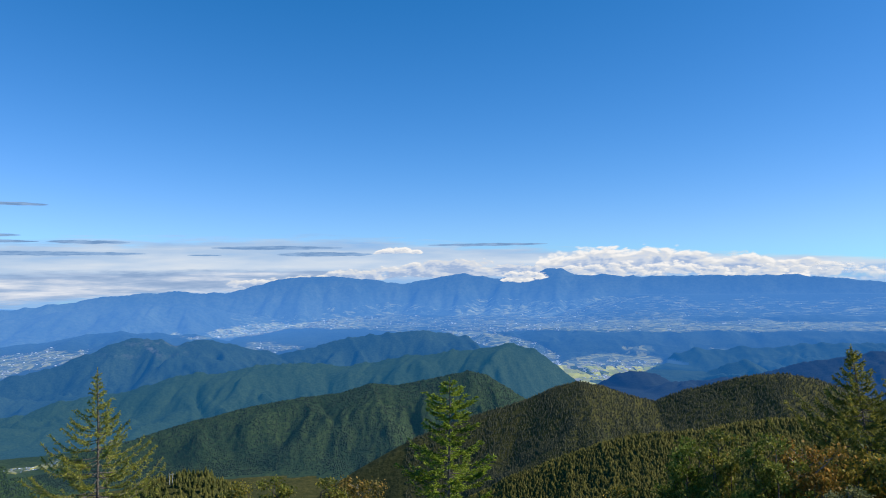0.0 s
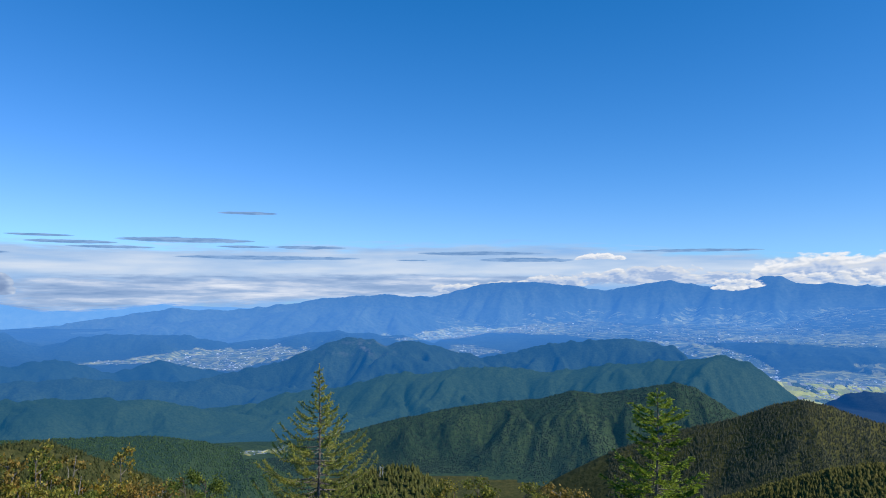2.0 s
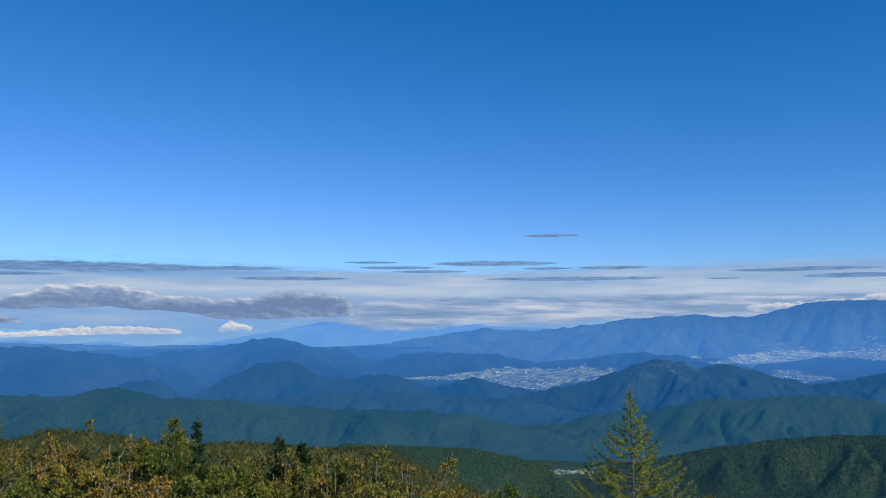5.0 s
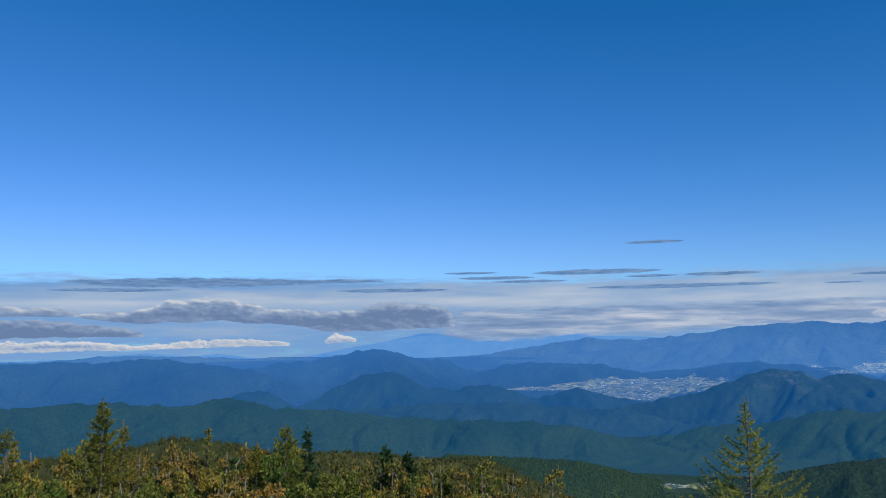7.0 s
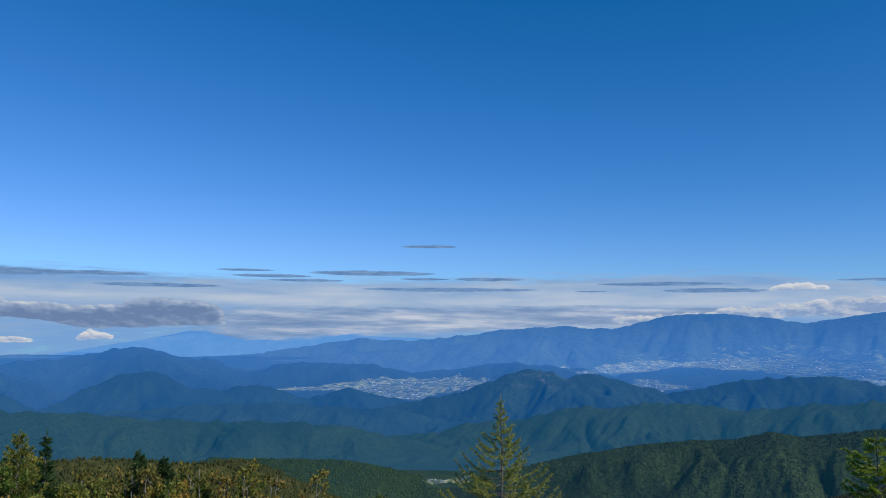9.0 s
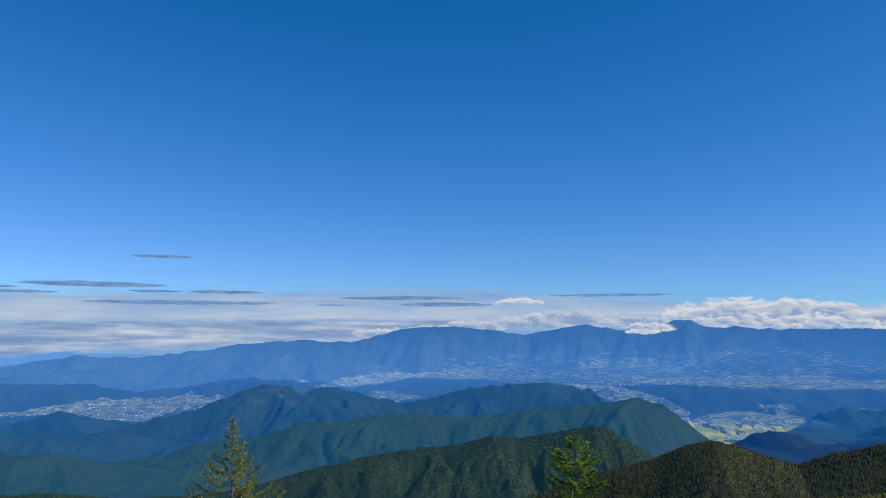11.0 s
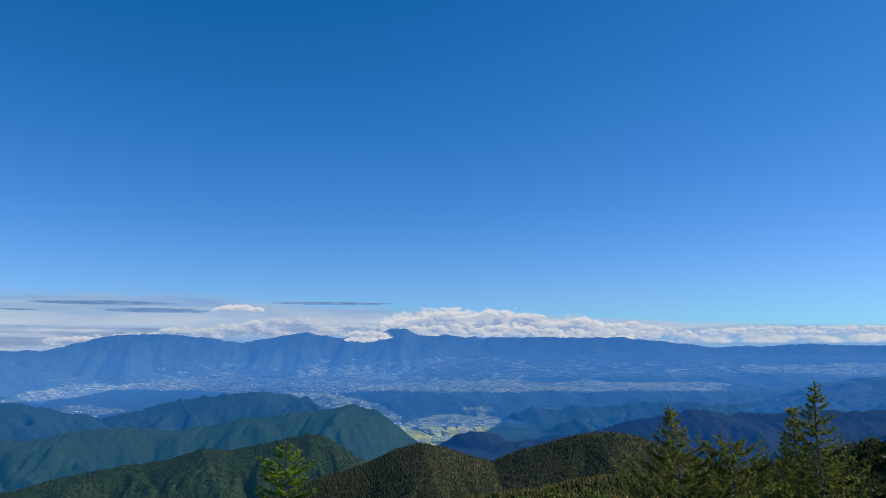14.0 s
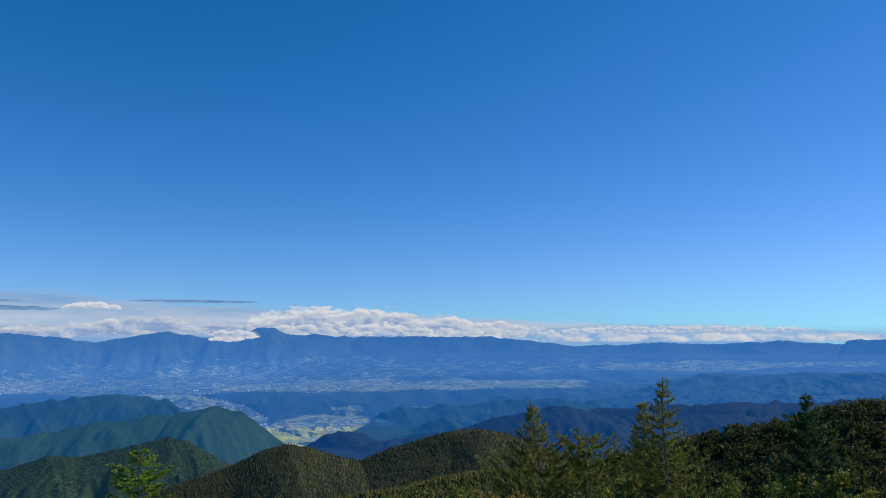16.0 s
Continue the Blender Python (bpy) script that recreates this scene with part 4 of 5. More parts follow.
plant(conifer("larch", 13, 4.5, rng, M_LARCH_GREEN, M_GREY_BARK, SLENDER, lift=0.10, gap=0.38, dense=0.9, ragged=0.45, whorl=5), -36.5, 43, -4.4, 13, "slender dark larch beside a taller twin")
plant(conifer("larch", 15, 4.6, rng, M_LARCH_GREEN, M_GREY_BARK, SLENDER, lift=0.10, gap=0.38, dense=0.9, ragged=0.45, whorl=5), -37.9, 42, -2.65, 15, "tall slender larch with a thin pointed top")
plant(conifer("fir", 14, 3.4, rng, M_FIR, M_BARK, CONE, lift=0.10, gap=0.52, dense=1.6, ragged=0.28, whorl=7, fan=0.20, level=0.14, slim=0.19), -47.3, 45, -3.6, 14, "dark fir with tiered branches against the slope")
plant(conifer("fir", 8, 2.3, rng, M_FIR, M_BARK, CONE, lift=0.12, gap=0.42, dense=2.6, whorl=6, fan=0.26, level=0.12, slim=0.19), 50.6, 56, -9.15, 8, "small dark fir rising from the scrub")
plant(conifer("fir", 8, 2.5, rng, M_FIR, M_BARK, CONE, lift=0.1, gap=0.40, dense=2.6, whorl=6, fan=0.26, level=0.12, slim=0.19), 49.0, 56, -9.65, 8, "small dark pointed fir rising from the scrub")
plant(conifer("larch", 12, 1.6, rng, M_LARCH_GREEN, M_GREY_BARK, COLUMN, lift=0.14, gap=0.30, dense=1.6, ragged=0.4, whorl=5), 57.95, 50, -7.4, 12, "dense yellow-green larch in the treetops")
plant(conifer("fir", 12, 1.7, rng, M_FIR, M_GREY_BARK, CONE, lift=0.0, gap=0.42, dense=1.8, ragged=0.3, whorl=7, fan=0.22, level=0.14), 56.4, 52, -7.55, 12, "dark narrow fir beside a larch")
plant(conifer("larch", 12, 2.4, rng, M_LARCH_GREEN, M_GREY_BARK, SLENDER, lift=0.2, gap=0.36, dense=1.0, bare=0.3), 63.4, 49, -7.35, 12, "thin half-bare brownish larch among autumn trees")
plant(conifer("larch", 12, 2.6, rng, M_LARCH_GREEN, M_GREY_BARK, CONE, lift=0.3, gap=0.3, dense=2.4), 60.0, 52, -8.6, 12, "brownish green larch with a blunt top")
plant(conifer("fir", 11, 2.2, rng, M_FIR, M_BARK, COLUMN, lift=0.05, gap=0.35, dense=2.6, whorl=6, fan=0.2, level=0.2), 61.6, 51, -9.3, 11, "dark bushy fir among autumn trees")
plant(conifer("larch", 14, 1.3, rng, M_LARCH_GREEN, M_GREY_BARK, COLUMN, lift=0.10, gap=0.36, dense=1.5, ragged=0.5, whorl=6), 70.3, 46, -4.95, 14, "tall dark larch with a pale trunk on the slope")
plant(conifer("larch", 13, 1.8, rng, M_LARCH_GREEN, M_GREY_BARK, CONE, lift=0.16, gap=0.36, dense=1.4, ragged=0.45), 69.0, 47, -6.5, 13, "dense larch next to a taller one")
plant(conifer("larch", 13, 2.8, rng, M_LARCH_GREEN, M_GREY_BARK, CONE, lift=0.16, gap=0.36, dense=1.4, ragged=0.45), 76.0, 46, -6.5, 13, "olive green larch at the edge of the autumn trees")
plant(conifer("dead_larch", 12, 2.0, rng, M_LEAF_RUST, M_PALE_BARK, CONE, lift=0.35, gap=0.55, dense=0.12, ragged=0.5), 67.9, 45, -8.6, 12, "dead pale grey larch with bare branches")

SCRUB, SCRUB_NEAR = [], []
for pale, stems, open_crown in ((M_BARK, 3, 0.20), (M_GREY_BARK, 4, 0.32)):
    SCRUB += [
        (broadleaf("autumn_tree", 8, 1.55, rng, M_LEAF_GOLD, pale, count=5000, leaf=0.128, stems=stems, open_crown=open_crown), "yellow-green broadleaf tree turning to autumn"),
        (broadleaf("green_tree", 8, 1.6, rng, M_LEAF_GREEN, pale, count=5000, leaf=0.128, stems=stems, open_crown=open_crown), "green broadleaf tree with rounded crown"),
        (broadleaf("rusty_tree", 8, 1.35, rng, M_LEAF_RUST, M_PALE_BARK, count=3400, leaf=0.14, stems=stems, open_crown=open_crown), "rusty brown thin-leaved tree with pale grey stems"),
    ]
SCRUB_NEAR = [
    (broadleaf("autumn_tree", 8, 2.5, rng, M_LEAF_GOLD, M_BARK, count=10000, leaf=0.115, open_crown=0.2, stems=4), "yellow-green broadleaf tree turning to autumn"),
    (broadleaf("green_tree", 8, 2.4, rng, M_LEAF_GREEN, M_BARK, count=10000, leaf=0.115, open_crown=0.2, stems=4), "green broadleaf tree with rounded crown"),
    (broadleaf("rusty_tree", 8, 2.3, rng, M_LEAF_RUST, M_PALE_BARK, count=7500, leaf=0.13, open_crown=0.32, stems=4), "rusty brown thin-leaved tree with pale stems"),
    (broadleaf("willow", 8, 1.8, rng, M_LEAF_SILVER, M_PALE_BARK, count=7500, leaf=0.12), "silvery grey-green willow with narrow leaves"),
]


def scrub(kinds, k, az, r, tip_el, used=set()):
    tree, label = kinds[k]
    if tree.name in used:
        tree = copy_thing(tree, pose(0, 0, 0))
    used.add(tree.name)
    plant(tree, az, r, tip_el, 8, label, "tree", "broadleaf trees on the slope")
    tree.rotation_euler = (0, 0, RNG.uniform(0, 6.28))
    return tree


for az, r, el, k in ((-17.5, 36, -10.6, 0), (-20, 35, -9.9, 0), (-23, 34, -10.0, 0), (-25.5, 36, -10.0, 2), (-28.0, 31, -12.6, 3), (-29, 36, -10.6, 0), (-13, 36, -14.3, 0), (-31, 36, -9.6, 2),
                     (15.2, 40, -13.6, 0), (12.8, 41, -13.4, 0), (8.6, 40, -13.7, 0), (6.6, 41, -13.6, 2), (33, 42, -12.4, 1), (36.2, 44, -12.6, 2), (20.5, 42, -14.6, 0),
                     (-42, 38, -8.6, 0), (-45, 39, -8.9, 0), (-40, 40, -9.6, 1), (-34.5, 40, -8.3, 1)):
    scrub(SCRUB_NEAR, k, az, r, el)
for az, r, el, k in ((-48.6, 40, -7.9, 1), (-52, 41, -6.9, 2), (-55, 42, -6.3, 1), (-59, 40, -6.2, 1), (-46.2, 43, -8.2, 1), (-50.3, 37, -9.0, 1)):
    scrub(SCRUB, k, az, r, el)
for i in range(84):
    az = 37.5 + 40 * (i + RNG.uniform(-.4, .4)) / 84
    line = np.interp(az, [38, 43, 48, 55, 63, 72, 80], [-12.7, -12.1, -11.1, -10.2, -9.4, -8.8, -8.5])
    scrub(SCRUB, int(RNG.choice([0, 3, 1, 4, 2, 2, 5, 5])), az, RNG.uniform(46, 58), line + 0.7 + RNG.uniform(-1.5, 1.2))
for i in range(40):
    az = 40 + 38 * (i + RNG.uniform(-.4, .4)) / 40
    line = np.interp(az, [38, 43, 48, 55, 63, 72, 80], [-13.8, -13.2, -12.4, -11.6, -10.9, -10.2, -9.9])
    scrub(SCRUB, int(RNG.choice([0, 1, 2, 3, 4, 5])), az, RNG.uniform(38, 45), line + 0.7 + RNG.uniform(-0.8, 0.3))

# ---- a relay mast on the larch knoll ----
M_PAINT = bark("pale_paint", (0.42, 0.42, 0.40), (0.6, 0.6, 0.58))
mast = new("relay_mast")
mast.location = bearing(20.0, 592, float(land(np.array([20.0]), np.array([592.0]))[0][0]) - 0.3)
for x in (-1.1, 1.1):
    h = Heap()
    h.tube([(x, 0, 0), (x, 0, 5), (x, 0, 8.5)], [0.24, 0.22, 0.18], 8)
    h.make("post", M_PAINT, mast)
h = Heap()
h.tube([(-1.5, 0, 7.6), (0, 0, 7.6), (1.5, 0, 7.6)], [0.16, 0.16, 0.16], 6)
h.make("crossbar", M_PAINT, mast)
tagged(mast, "pale twin-post relay mast standing among larches", "mast")

# ---- towns and villages on the basin floor ----
M_HOUSE, _nt, _b = nodes_of("distant_house")
_geo = _nt.nodes.new("ShaderNodeNewGeometry")
_nt.links.new(ramp(_nt, _geo.outputs["Random Per Island"], [(0.0, (0.09, 0.10, 0.12)), (0.5, (0.19, 0.19, 0.19)), (0.8, (0.36, 0.36, 0.35)), (1.0, (0.75, 0.75, 0.73))]), _b.inputs["Base Color"])
_b.inputs["Roughness"].default_value = 0.7
# haze before the houses, painted on as blue emission
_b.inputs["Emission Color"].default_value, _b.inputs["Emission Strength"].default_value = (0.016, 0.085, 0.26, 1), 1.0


def town(name, az, el, count, label, seed, small=1.0):
    """Gabled houses on the open land between two azimuths and two height angles, gathered in quarters with fields between."""
    rng = np.random.default_rng(seed)
    angle = np.degrees(np.arctan2(GZ - EYE, GR))
    where = np.flatnonzero((GA > az[0]) & (GA < az[1]) & (angle > el[0]) & (angle < el[1]) & (OPEN > 0.4) & (fbm(GA * 1.1, GR / 40, seed + 200, 3) > 0.42))
    pick = rng.choice(where, count)
    a = GA.ravel()[pick] + rng.uniform(-0.06, 0.06, count)
    d = GR.ravel()[pick] * (1 + rng.uniform(-0.001, 0.001, count))
    z = land(a, d)[0]
    n = count
    l, w, hgt = small * rng.uniform(1.6, 4.4, n), small * rng.uniform(1.5, 3.0, n), small * rng.uniform(1.4, 2.6, n)
    big = rng.random(n) < 0.06
    l[big] *= 2.4
    w[big] *= 1.6
    t = rng.uniform(0, 3.14, n)
    box = np.array([(-1, -1, 0), (1, -1, 0), (1, 1, 0), (-1, 1, 0), (-1, -1, 0.7), (1, -1, 0.7), (1, 1, 0.7), (-1, 1, 0.7), (-1, 0, 1.1), (1, 0, 1.1)], float)
    f = np.array([(0, 1, 5), (0, 5, 4), (1, 2, 6), (1, 6, 5), (2, 3, 7), (2, 7, 6), (3, 0, 4), (3, 4, 7), (4, 5, 9), (4, 9, 8), (6, 7, 8), (6, 8, 9), (5, 6, 9), (7, 4, 8)])
    x = box[None, :, 0] * l[:, None]
    y = box[None, :, 1] * w[:, None]
    p = np.stack([x * np.cos(t)[:, None] - y * np.sin(t)[:, None], x * np.sin(t)[:, None] + y * np.cos(t)[:, None], box[None, :, 2] * hgt[:, None] - 0.2 + 0 * x], -1)
    p = p + bearing(a, d, z)[:, None]
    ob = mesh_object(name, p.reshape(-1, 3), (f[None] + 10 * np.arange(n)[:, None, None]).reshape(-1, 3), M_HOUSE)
    return tagged(ob, label, "town", kind="stuff")


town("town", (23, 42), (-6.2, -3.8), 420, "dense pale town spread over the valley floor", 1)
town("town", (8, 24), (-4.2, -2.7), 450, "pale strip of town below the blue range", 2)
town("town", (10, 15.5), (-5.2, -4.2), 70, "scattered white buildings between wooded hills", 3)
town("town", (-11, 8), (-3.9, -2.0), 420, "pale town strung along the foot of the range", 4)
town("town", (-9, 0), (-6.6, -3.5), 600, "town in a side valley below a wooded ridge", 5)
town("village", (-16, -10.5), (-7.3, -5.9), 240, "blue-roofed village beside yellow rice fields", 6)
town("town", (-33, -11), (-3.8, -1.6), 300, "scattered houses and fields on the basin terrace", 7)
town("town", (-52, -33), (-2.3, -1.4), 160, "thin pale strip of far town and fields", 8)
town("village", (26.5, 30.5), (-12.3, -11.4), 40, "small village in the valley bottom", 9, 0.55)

# ---- clouds, far beyond the range ----
M_DECK = vapour("cloud_deck", [(0.05, (0.19, 0.36, 0.64)), (0.32, (0.29, 0.42, 0.62)), (0.55, (0.40, 0.50, 0.65)), (0.85, (0.54, 0.595, 0.67))], 2.0, 0.75)
M_STREAK = vapour("cloud_streak", [(0.35, (0.11, 0.22, 0.42)), (0.65, (0.19, 0.32, 0.54))], 3.0)
M_PUFF = vapour("cumulus", [(0.15, (0.24, 0.34, 0.54)), (0.42, (0.42, 0.49, 0.62)), (0.65, (0.48, 0.525, 0.60)), (0.95, (0.65, 0.665, 0.70))], 2.6, 0.45, 0.55, (0.56, 1.0))
M_GREY = vapour("grey_cumulus", [(0.15, (0.16, 0.26, 0.45)), (0.5, (0.27, 0.37, 0.55)), (0.95, (0.58, 0.62, 0.70))], 2.0)
M_WISP = vapour("wispy_cumulus", [(0.15, (0.30, 0.40, 0.58)), (0.50, (0.44, 0.51, 0.62)), (0.95, (0.64, 0.655, 0.69))], 2.6, 0.45, 0.7, (0.55, 1.35))
M_HEAP_GREY = vapour("grey_heap", [(0.10, (0.150, 0.225, 0.385)), (0.40, (0.215, 0.300, 0.465)), (0.70, (0.33, 0.41, 0.55)), (0.98, (0.58, 0.61, 0.66))], 2.0, 0.4, 0.5, (0.56, 0.92))


def cloud_sheet(name, az0, az1, low, high, r, material, label, columns=160, rows=14, stretch=(0.075, 0.7), thick=None, tone=None, kind="structure"):
    """A far layer of cloud, standing before the sky like a backdrop, with an uneven outline that thins out."""
    a = np.linspace(az0, az1, columns)
    q = np.linspace(0, 1, rows)
    A, Q = np.meshgrid(a, q, indexing="ij")
    lo, hi = low(A), high(A)
    el = lo + (hi - lo) * Q
    v = bearing(A, r * np.ones_like(A), EYE + r * np.tan(np.radians(el)))
    idx = np.arange(A.size).reshape(A.shape)
    f = np.stack([idx[:-1, :-1], idx[1:, :-1], idx[1:, 1:], idx[:-1, 1:]], -1).reshape(-1, 4)
    ob = mesh_object(name, v.reshape(-1, 3), f, material, flat=False)
    t = thick(A, Q)
    ob.data.attributes.new("thick", "FLOAT", "POINT").data.foreach_set("value", t.ravel().astype(np.float32))
    w = tone(A, Q, el) if tone else np.full_like(A, 0.5)
    ob.data.attributes.new("tone", "FLOAT", "POINT").data.foreach_set("value", w.ravel().astype(np.float32))
    d = np.stack([A * stretch[0], el * stretch[1], np.full_like(A, az0)], -1).astype(np.float32)
    ob.data.attributes.new("drawn", "FLOAT_VECTOR", "POINT").data.foreach_set("vector", d.ravel())
    return tagged(ob, label, "cloud", kind=kind)


cloud_sheet("backdrop_cloud_deck", 85, -62, lambda a: np.interp(a, [-62, -20, 0, 30, 85], [-1.2, -1.2, -2.0, -3.0, -3.5]),
            lambda a: np.interp(a, [-62, -50, -30, -18, -5, 8, 20, 35, 45, 60, 85], [0.9, 1.0, 1.6, 2.3, 2.9, 3.9, 3.7, 3.4, 3.5, 3.9, 3.9]), 4880, M_DECK,
            "broad band of white and grey layered cloud along the horizon", columns=420, rows=26,
            thick=lambda a, q: 0.62 * smooth(1.0, 0.78, q) * (0.5 + 0.5 * smooth(-55, -5, a)) * (0.65 + 0.35 * smooth(0.22, 0.52, q)) + 0.1,
            tone=lambda a, q, el: 0.16 - 0.20 * smooth(0.6, -0.6, el + 1.1 * smooth(42, 50, a)) + 0.42 * np.exp(-((el - 1.5) / 0.6) ** 2) + 0.20 * np.exp(-((el - 2.4) / 0.4) ** 2) + 0.10 * np.exp(-((el - 3.2) / 0.6) ** 2) + 0.5 * (fbm(a * 0.16, el * 2.6, 77, 4) - 0.5) - 0.30 * smooth(44, 56, a) * np.exp(-((el - 2.9) / 0.5) ** 2))


def streak(az, el, wide, high, tilt=0.0):
    cloud_sheet("cloud_streak", az + wide / 2, az - wide / 2,
                lambda a: el + tilt * (a - az) - high * 0.5 * np.sqrt(np.maximum(0, 1 - ((a - az) / wide * 2) ** 2)) * (0.7 + 0.6 * fbm(a * 1.1, 0 * a + el, 5)),
                lambda a: el + tilt * (a - az) + high * 0.5 * np.sqrt(np.maximum(0, 1 - ((a - az) / wide * 2) ** 2)) * (0.7 + 0.6 * fbm(a * 1.3, 0 * a + el, 6)), 4800,
                M_STREAK, "thin dark lens-shaped cloud streak", 40, 7, (0.3, 2.5), kind="",
                thick=lambda a, q: 0.82 * np.sqrt(np.maximum(0, 1 - ((a - az) / wide * 2) ** 2)) * (1 - np.abs(2 * q - 1) ** 2) + 0.05)


for s in ((30.2, 5.6, 4.5, 0.28), (25.5, 3.1, 5.5, 0.3), (28.5, 2.3, 14, 0.35), (30.5, 3.1, 4, 0.2), (12.5, 2.75, 10, 0.35), (9.0, 2.25, 7.5, 0.4), (-3.5, 2.9, 9.5, 0.25),
          (17.8, 2.2, 2.5, 0.15), (34.5, 3.5, 10, 0.45), (39.5, 2.9, 6, 0.25), (44.0, 3.6, 4.5, 0.2), (42, 3.2, 6, 0.3), (55, 3.1, 9, 0.35), (50, 2.35, 9, 0.35), (64.5, 3.05, 18, 0.8), (70, 2.5, 9, 0.3)):
    streak(*s)


def cells(x, y, seed):
    """Round puffs: 1 in the middle of each, 0 between them."""
    ix, iy = np.floor(x).astype(np.int64), np.floor(y).astype(np.int64)
    near = np.full(x.shape, 9.0)
    for i in (-1, 0, 1):
        for j in (-1, 0, 1):
            u = x - ix - i - lattice(ix + i, iy + j, seed)
            v = y - iy - j - lattice(ix + i, iy + j, seed + 31)
            near = np.minimum(near, u * u + v * v)
    return 1 - np.minimum(np.sqrt(near), 1.0)


def bank(name, az0, az1, bottom, top, r, material, label, cover=0.62, fine=1.0, seed=0, bright=0.42, relief=0.9, kind=""):
    """Heaped cloud: puffs upon puffs, with a ragged outline and gaps. Light from the upper right and the puffs' shading
    of one another are painted into the tone. bottom, top: height angles along the azimuth.
    """
    def puffs(a, el):
        x, y = a * 0.80 * fine + seed, el * 1.9 * fine
        x, y = x + 0.5 * (vnoise(x * 0.9, y * 0.9, seed + 3) - 0.5), y + 0.5 * (vnoise(x * 0.9, y * 0.9, seed + 4) - 0.5)
        return 0.52 * cells(x, y, seed) + 0.30 * cells(2.1 * x, 2.1 * y, seed + 1) + 0.18 * cells(4.4 * x, 4.4 * y, seed + 2)

    def height(a, line):
        line = sorted(line)
        return np.interp(a, [p[0] for p in line], [p[1] for p in line])

    def body(a, el):
        lo, hi = height(a, bottom), height(a, top)
        level = (el - lo) / np.maximum(hi - lo, 0.05)
        ends = smooth(0, min(0.9, max(0.1, 2.2 / abs(az1 - az0))), 1 - np.abs(2 * (a - az0) / (az1 - az0) - 1))
        within = smooth(1.35, 0.60, level) * smooth(-0.05, 0.26, level) * ends
        return (1.6 * cover + 0.7) * within - 0.7 + 1.55 * (puffs(a, el) - 0.5) + 0.6 * (fbm(a * 0.35 * fine, el * 1.6 * fine, seed + 9, 4) - 0.5) - 0.55

    # sunlit sides and shaded hollows, computed here and emitted as colour
    def painted_light(a, q, el):
        d = 0.11 / fine
        dark = sum(np.clip(body(a - d * k, el + d * 0.75 * k), 0, 0.8) for k in (1, 2, 3, 4)) / 4
        drawn = fbm(a * 0.22 * fine, el * 2.4 * fine, seed + 12, 4) - 0.5
        return bright - 0.12 + 0.62 * np.exp(-3.2 * dark) + relief * (puffs(a, el) - puffs(a - d, el + 0.75 * d)) + 0.8 * drawn

    def mass(a, q):
        lo, hi = height(a, bottom), height(a, top) + 0.4
        return 0.5 + body(a, lo + (hi - lo) * q)

    tall = max(p[1] for p in top) + 0.4 - min(p[1] for p in bottom)
    cloud_sheet(name, az0, az1, lambda a: height(a, bottom), lambda a: height(a, top) + 0.4, r, material, label,
                columns=int(abs(az1 - az0) * 13) + 20, rows=int(tall * 18) + 8, stretch=(0.9 * fine, 1.5 * fine), thick=mass, tone=painted_light, kind=kind)


bank("cumulus_cloud", -6.5, -29, [(-6, 0.3), (-20, 0.2), (-29, 0.0)], [(-6.5, 1.9), (-9.4, 2.6), (-12.8, 2.75), (-17.5, 2.5), (-21, 2.2), (-24, 1.75), (-27.3, 1.4), (-29, 0.9)], 4800, M_PUFF, "long bank of white heaped cloud resting on the mountain crest", 0.60, 0.62, 31, 0.38)
bank("cumulus_cloud", -8, -27, [(-8, 0.2), (-27, -0.1)], [(-8, 1.3), (-14, 1.6), (-22, 1.4), (-27, 1.0)], 4770, M_PUFF, "lower white cloud billows on the mountain crest", 0.40, 1.0, 37, bright=0.40)
bank("cumulus_cloud", -26, -49, [(-26, 0.5), (-30, 0.4), (-49, 0.5)], [(-26, 1.4), (-28.5, 1.15), (-30.4, 1.0), (-35, 1.2), (-42.5, 1.15), (-45.1, 1.1), (-49, 0.8)], 4790, M_WISP, "thin row of small white clouds over the mountain crest", 0.42, 1.8, 43)
bank("cumulus_cloud", -24, -60, [(-24, -0.3), (-60, -0.2)], [(-24, 0.9), (-40, 0.7), (-50, 0.6), (-60, 0.7)], 4795, M_WISP, "low pale haze cloud lying along the mountain crest", 0.40, 0.6, 45, bright=0.30, relief=0.4)
bank("cumulus_cloud", 17, -8.5, [(17, -0.4), (6, 0.1), (-8.5, 0.2)], [(17, 0.3), (9.5, 0.8), (7.9, 1.2), (6.2, 1.1), (2, 1.8), (-1, 1.95), (-4, 1.75), (-8.5, 1.4)], 4790, M_PUFF, "white and grey cloud heaps hanging over the peaks", 0.52, 0.8, 47, bright=0.24)
bank("cumulus_cloud", 5.9, 0.9, [(5.9, 2.2), (0.9, 2.2)], [(5.9, 2.4), (4.6, 2.72), (2.8, 2.8), (0.9, 2.4)], 4780, M_PUFF, "small white cloud heap above the layered cloud", 0.66, 1.5, 53, bright=0.5)
bank("cumulus_cloud", -3.8, -8.6, [(-3.8, 0.0), (-6, -0.2), (-8.6, 0.3)], [(-3.8, 0.5), (-5.3, 0.95), (-6.6, 0.9), (-8.6, 0.7)], 4500, M_PUFF, "small bright cloud before the mountain crest", 0.58, 1.6, 59, bright=0.5)
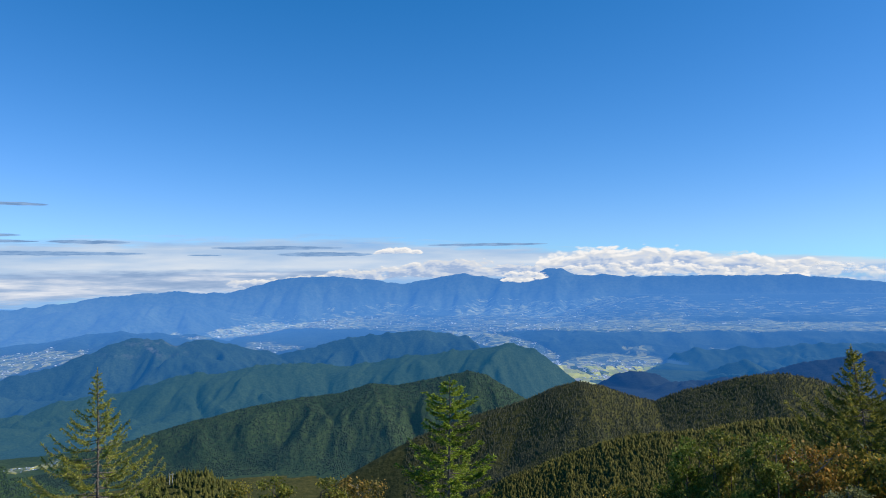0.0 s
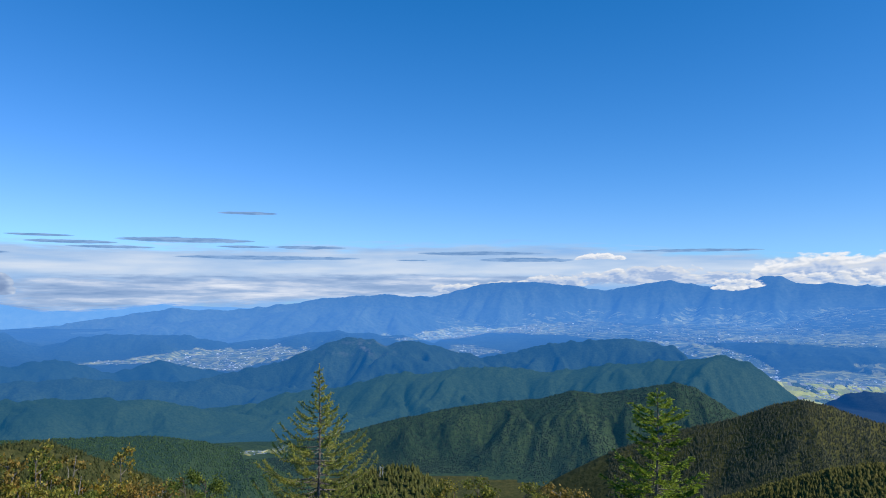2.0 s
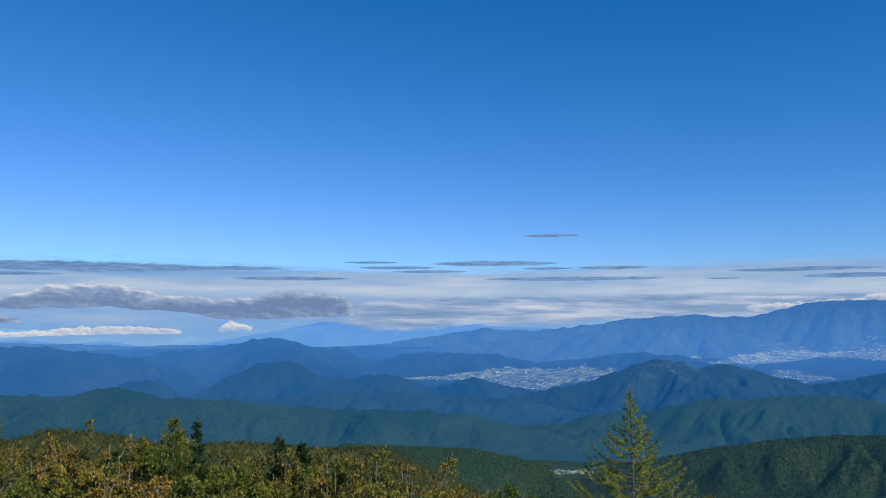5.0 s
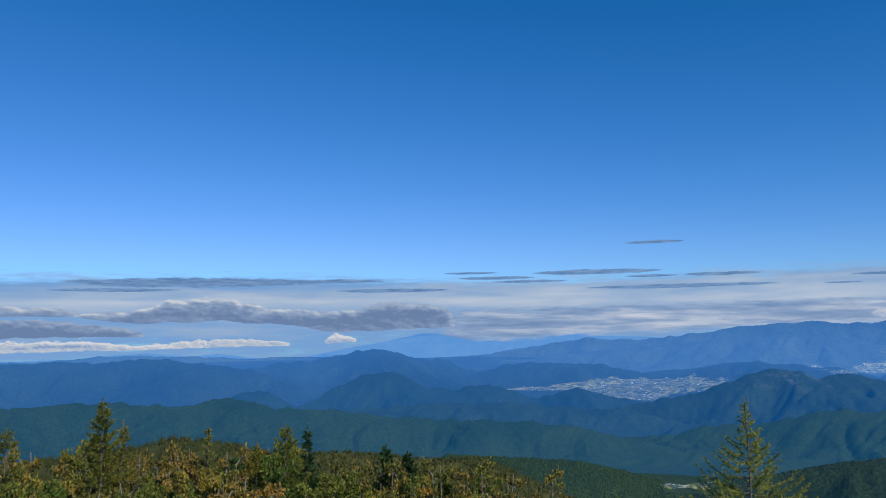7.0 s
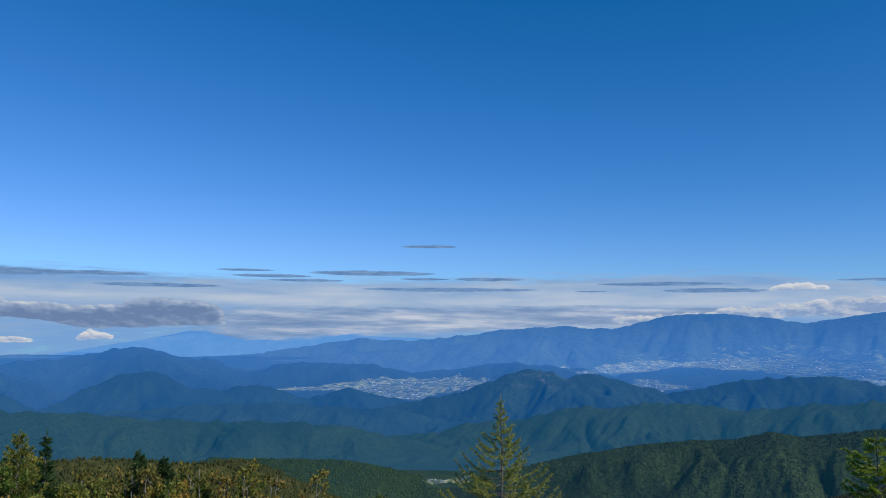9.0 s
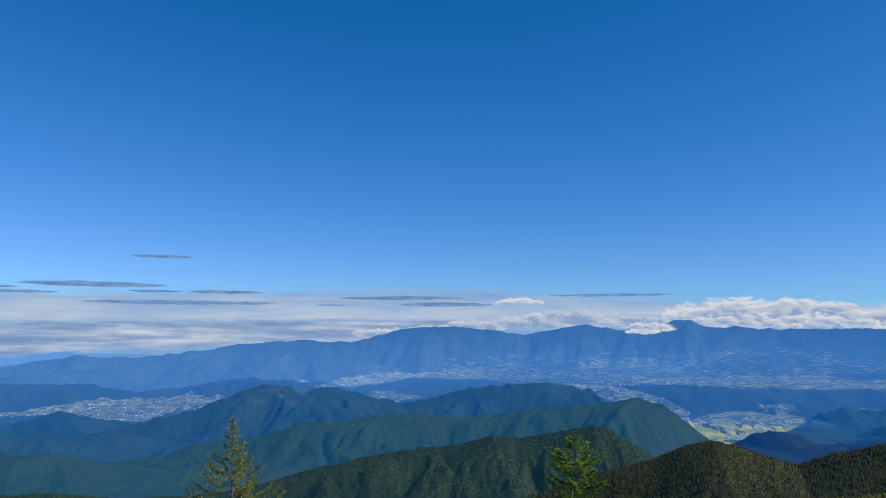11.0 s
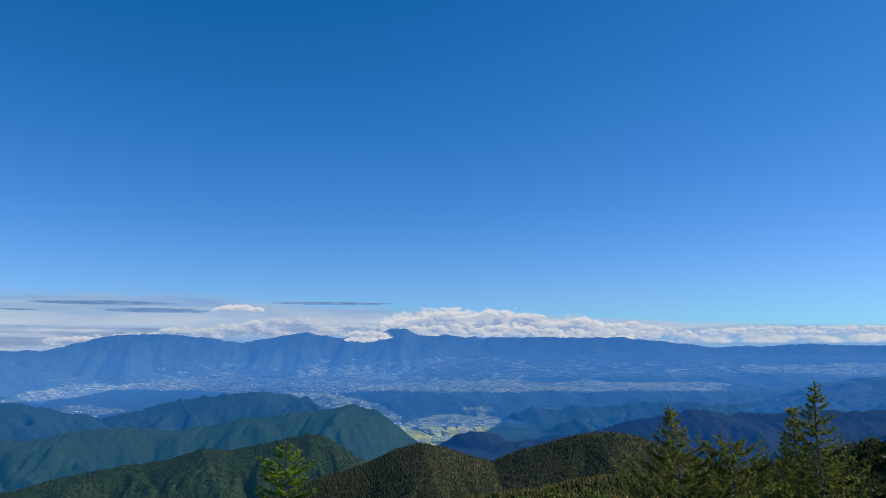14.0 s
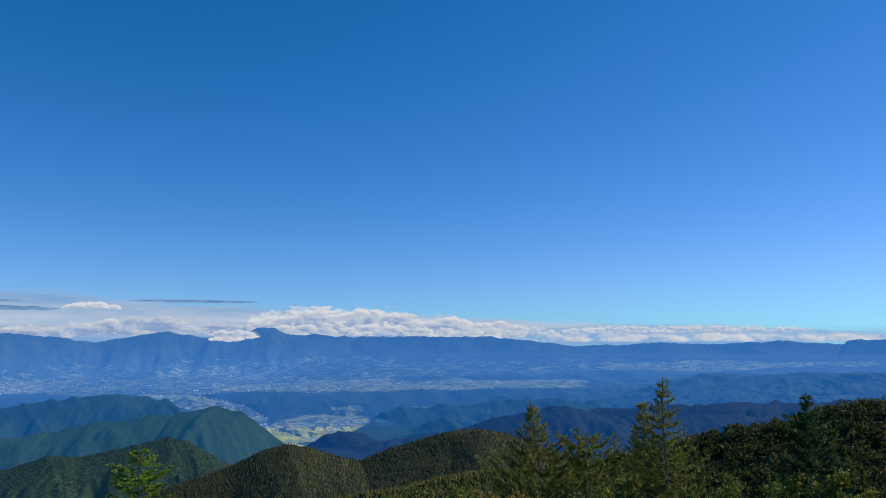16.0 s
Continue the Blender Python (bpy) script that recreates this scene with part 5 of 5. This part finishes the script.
cloud_sheet("backdrop_low_cloud_deck", 50, 2, lambda a: np.interp(a, [2, 20, 35, 50], [-0.6, -0.9, -1.6, -2.2]), lambda a: np.interp(a, [2, 20, 50], [1.3, 1.4, 1.2]), 4840, M_GREY,
            "soft grey and white bands of cloud over the mountain slopes", columns=300, rows=30, stretch=(0.16, 1.5),
            thick=lambda a, q: 0.50 * smooth(1.0, 0.6, q) * smooth(0.0, 0.35, q) * smooth(2, 10, a) * smooth(50, 42, a) + 0.12 * smooth(2, 8, a) * smooth(50, 44, a) * smooth(1.0, 0.8, q),
            tone=lambda a, q, el: 0.50 + 0.9 * (fbm(a * 0.22, el * 2.4, 83, 4) - 0.5))
bank("grey_cloud", 73, 44.5, [(73, 0.6), (68.8, 0.0), (62.5, -0.05), (57.6, -0.3), (54.7, -0.95), (50, -1.0), (44.5, -0.6)], [(73, 1.0), (70, 1.0), (68.3, 1.1), (66.3, 1.8), (63.3, 2.0), (59.7, 1.4), (57.2, 1.15), (53.9, 1.0), (51.4, 1.45), (47.9, 1.6), (46, 1.1), (44.5, 0.2)], 4780, M_HEAP_GREY, "dark grey heaped cloud with ragged top", 0.80, 0.55, 67, 0.20, 0.9)
bank("grey_cloud", 82, 71.5, [(82, 0.5), (71.5, 0.6)], [(82, 1.6), (75, 1.35), (71.5, 1.1)], 4775, M_HEAP_GREY, "flat dark grey cloud shred", 0.6, 0.6, 69, 0.18, 0.6)
bank("grey_cloud", 82, 67.3, [(82, -0.9), (67.3, -0.9)], [(82, 0.6), (75, 0.5), (72.7, 0.4), (68.1, -0.4), (67.3, -0.6)], 4770, M_HEAP_GREY, "low dark grey cloud heap", 0.8, 0.7, 70, 0.20, 0.7)
bank("cumulus_cloud", 82, 57, [(82, -1.9), (57, -1.75)], [(82, -0.9), (72, -0.9), (68.4, -1.45), (66.3, -1.2), (63.6, -1.0), (61.3, -1.1), (57, -1.45)], 4700, M_PUFF, "row of small bright white low clouds", 0.62, 1.5, 71, bright=0.46)
bank("cumulus_cloud", 55.9, 52.2, [(56, -1.7), (52, -1.6)], [(55.9, -1.5), (54.3, -0.8), (53.4, -1.0), (52.2, -1.5)], 4690, M_PUFF, "single small bright white low cloud", 0.66, 1.4, 73, bright=0.5)
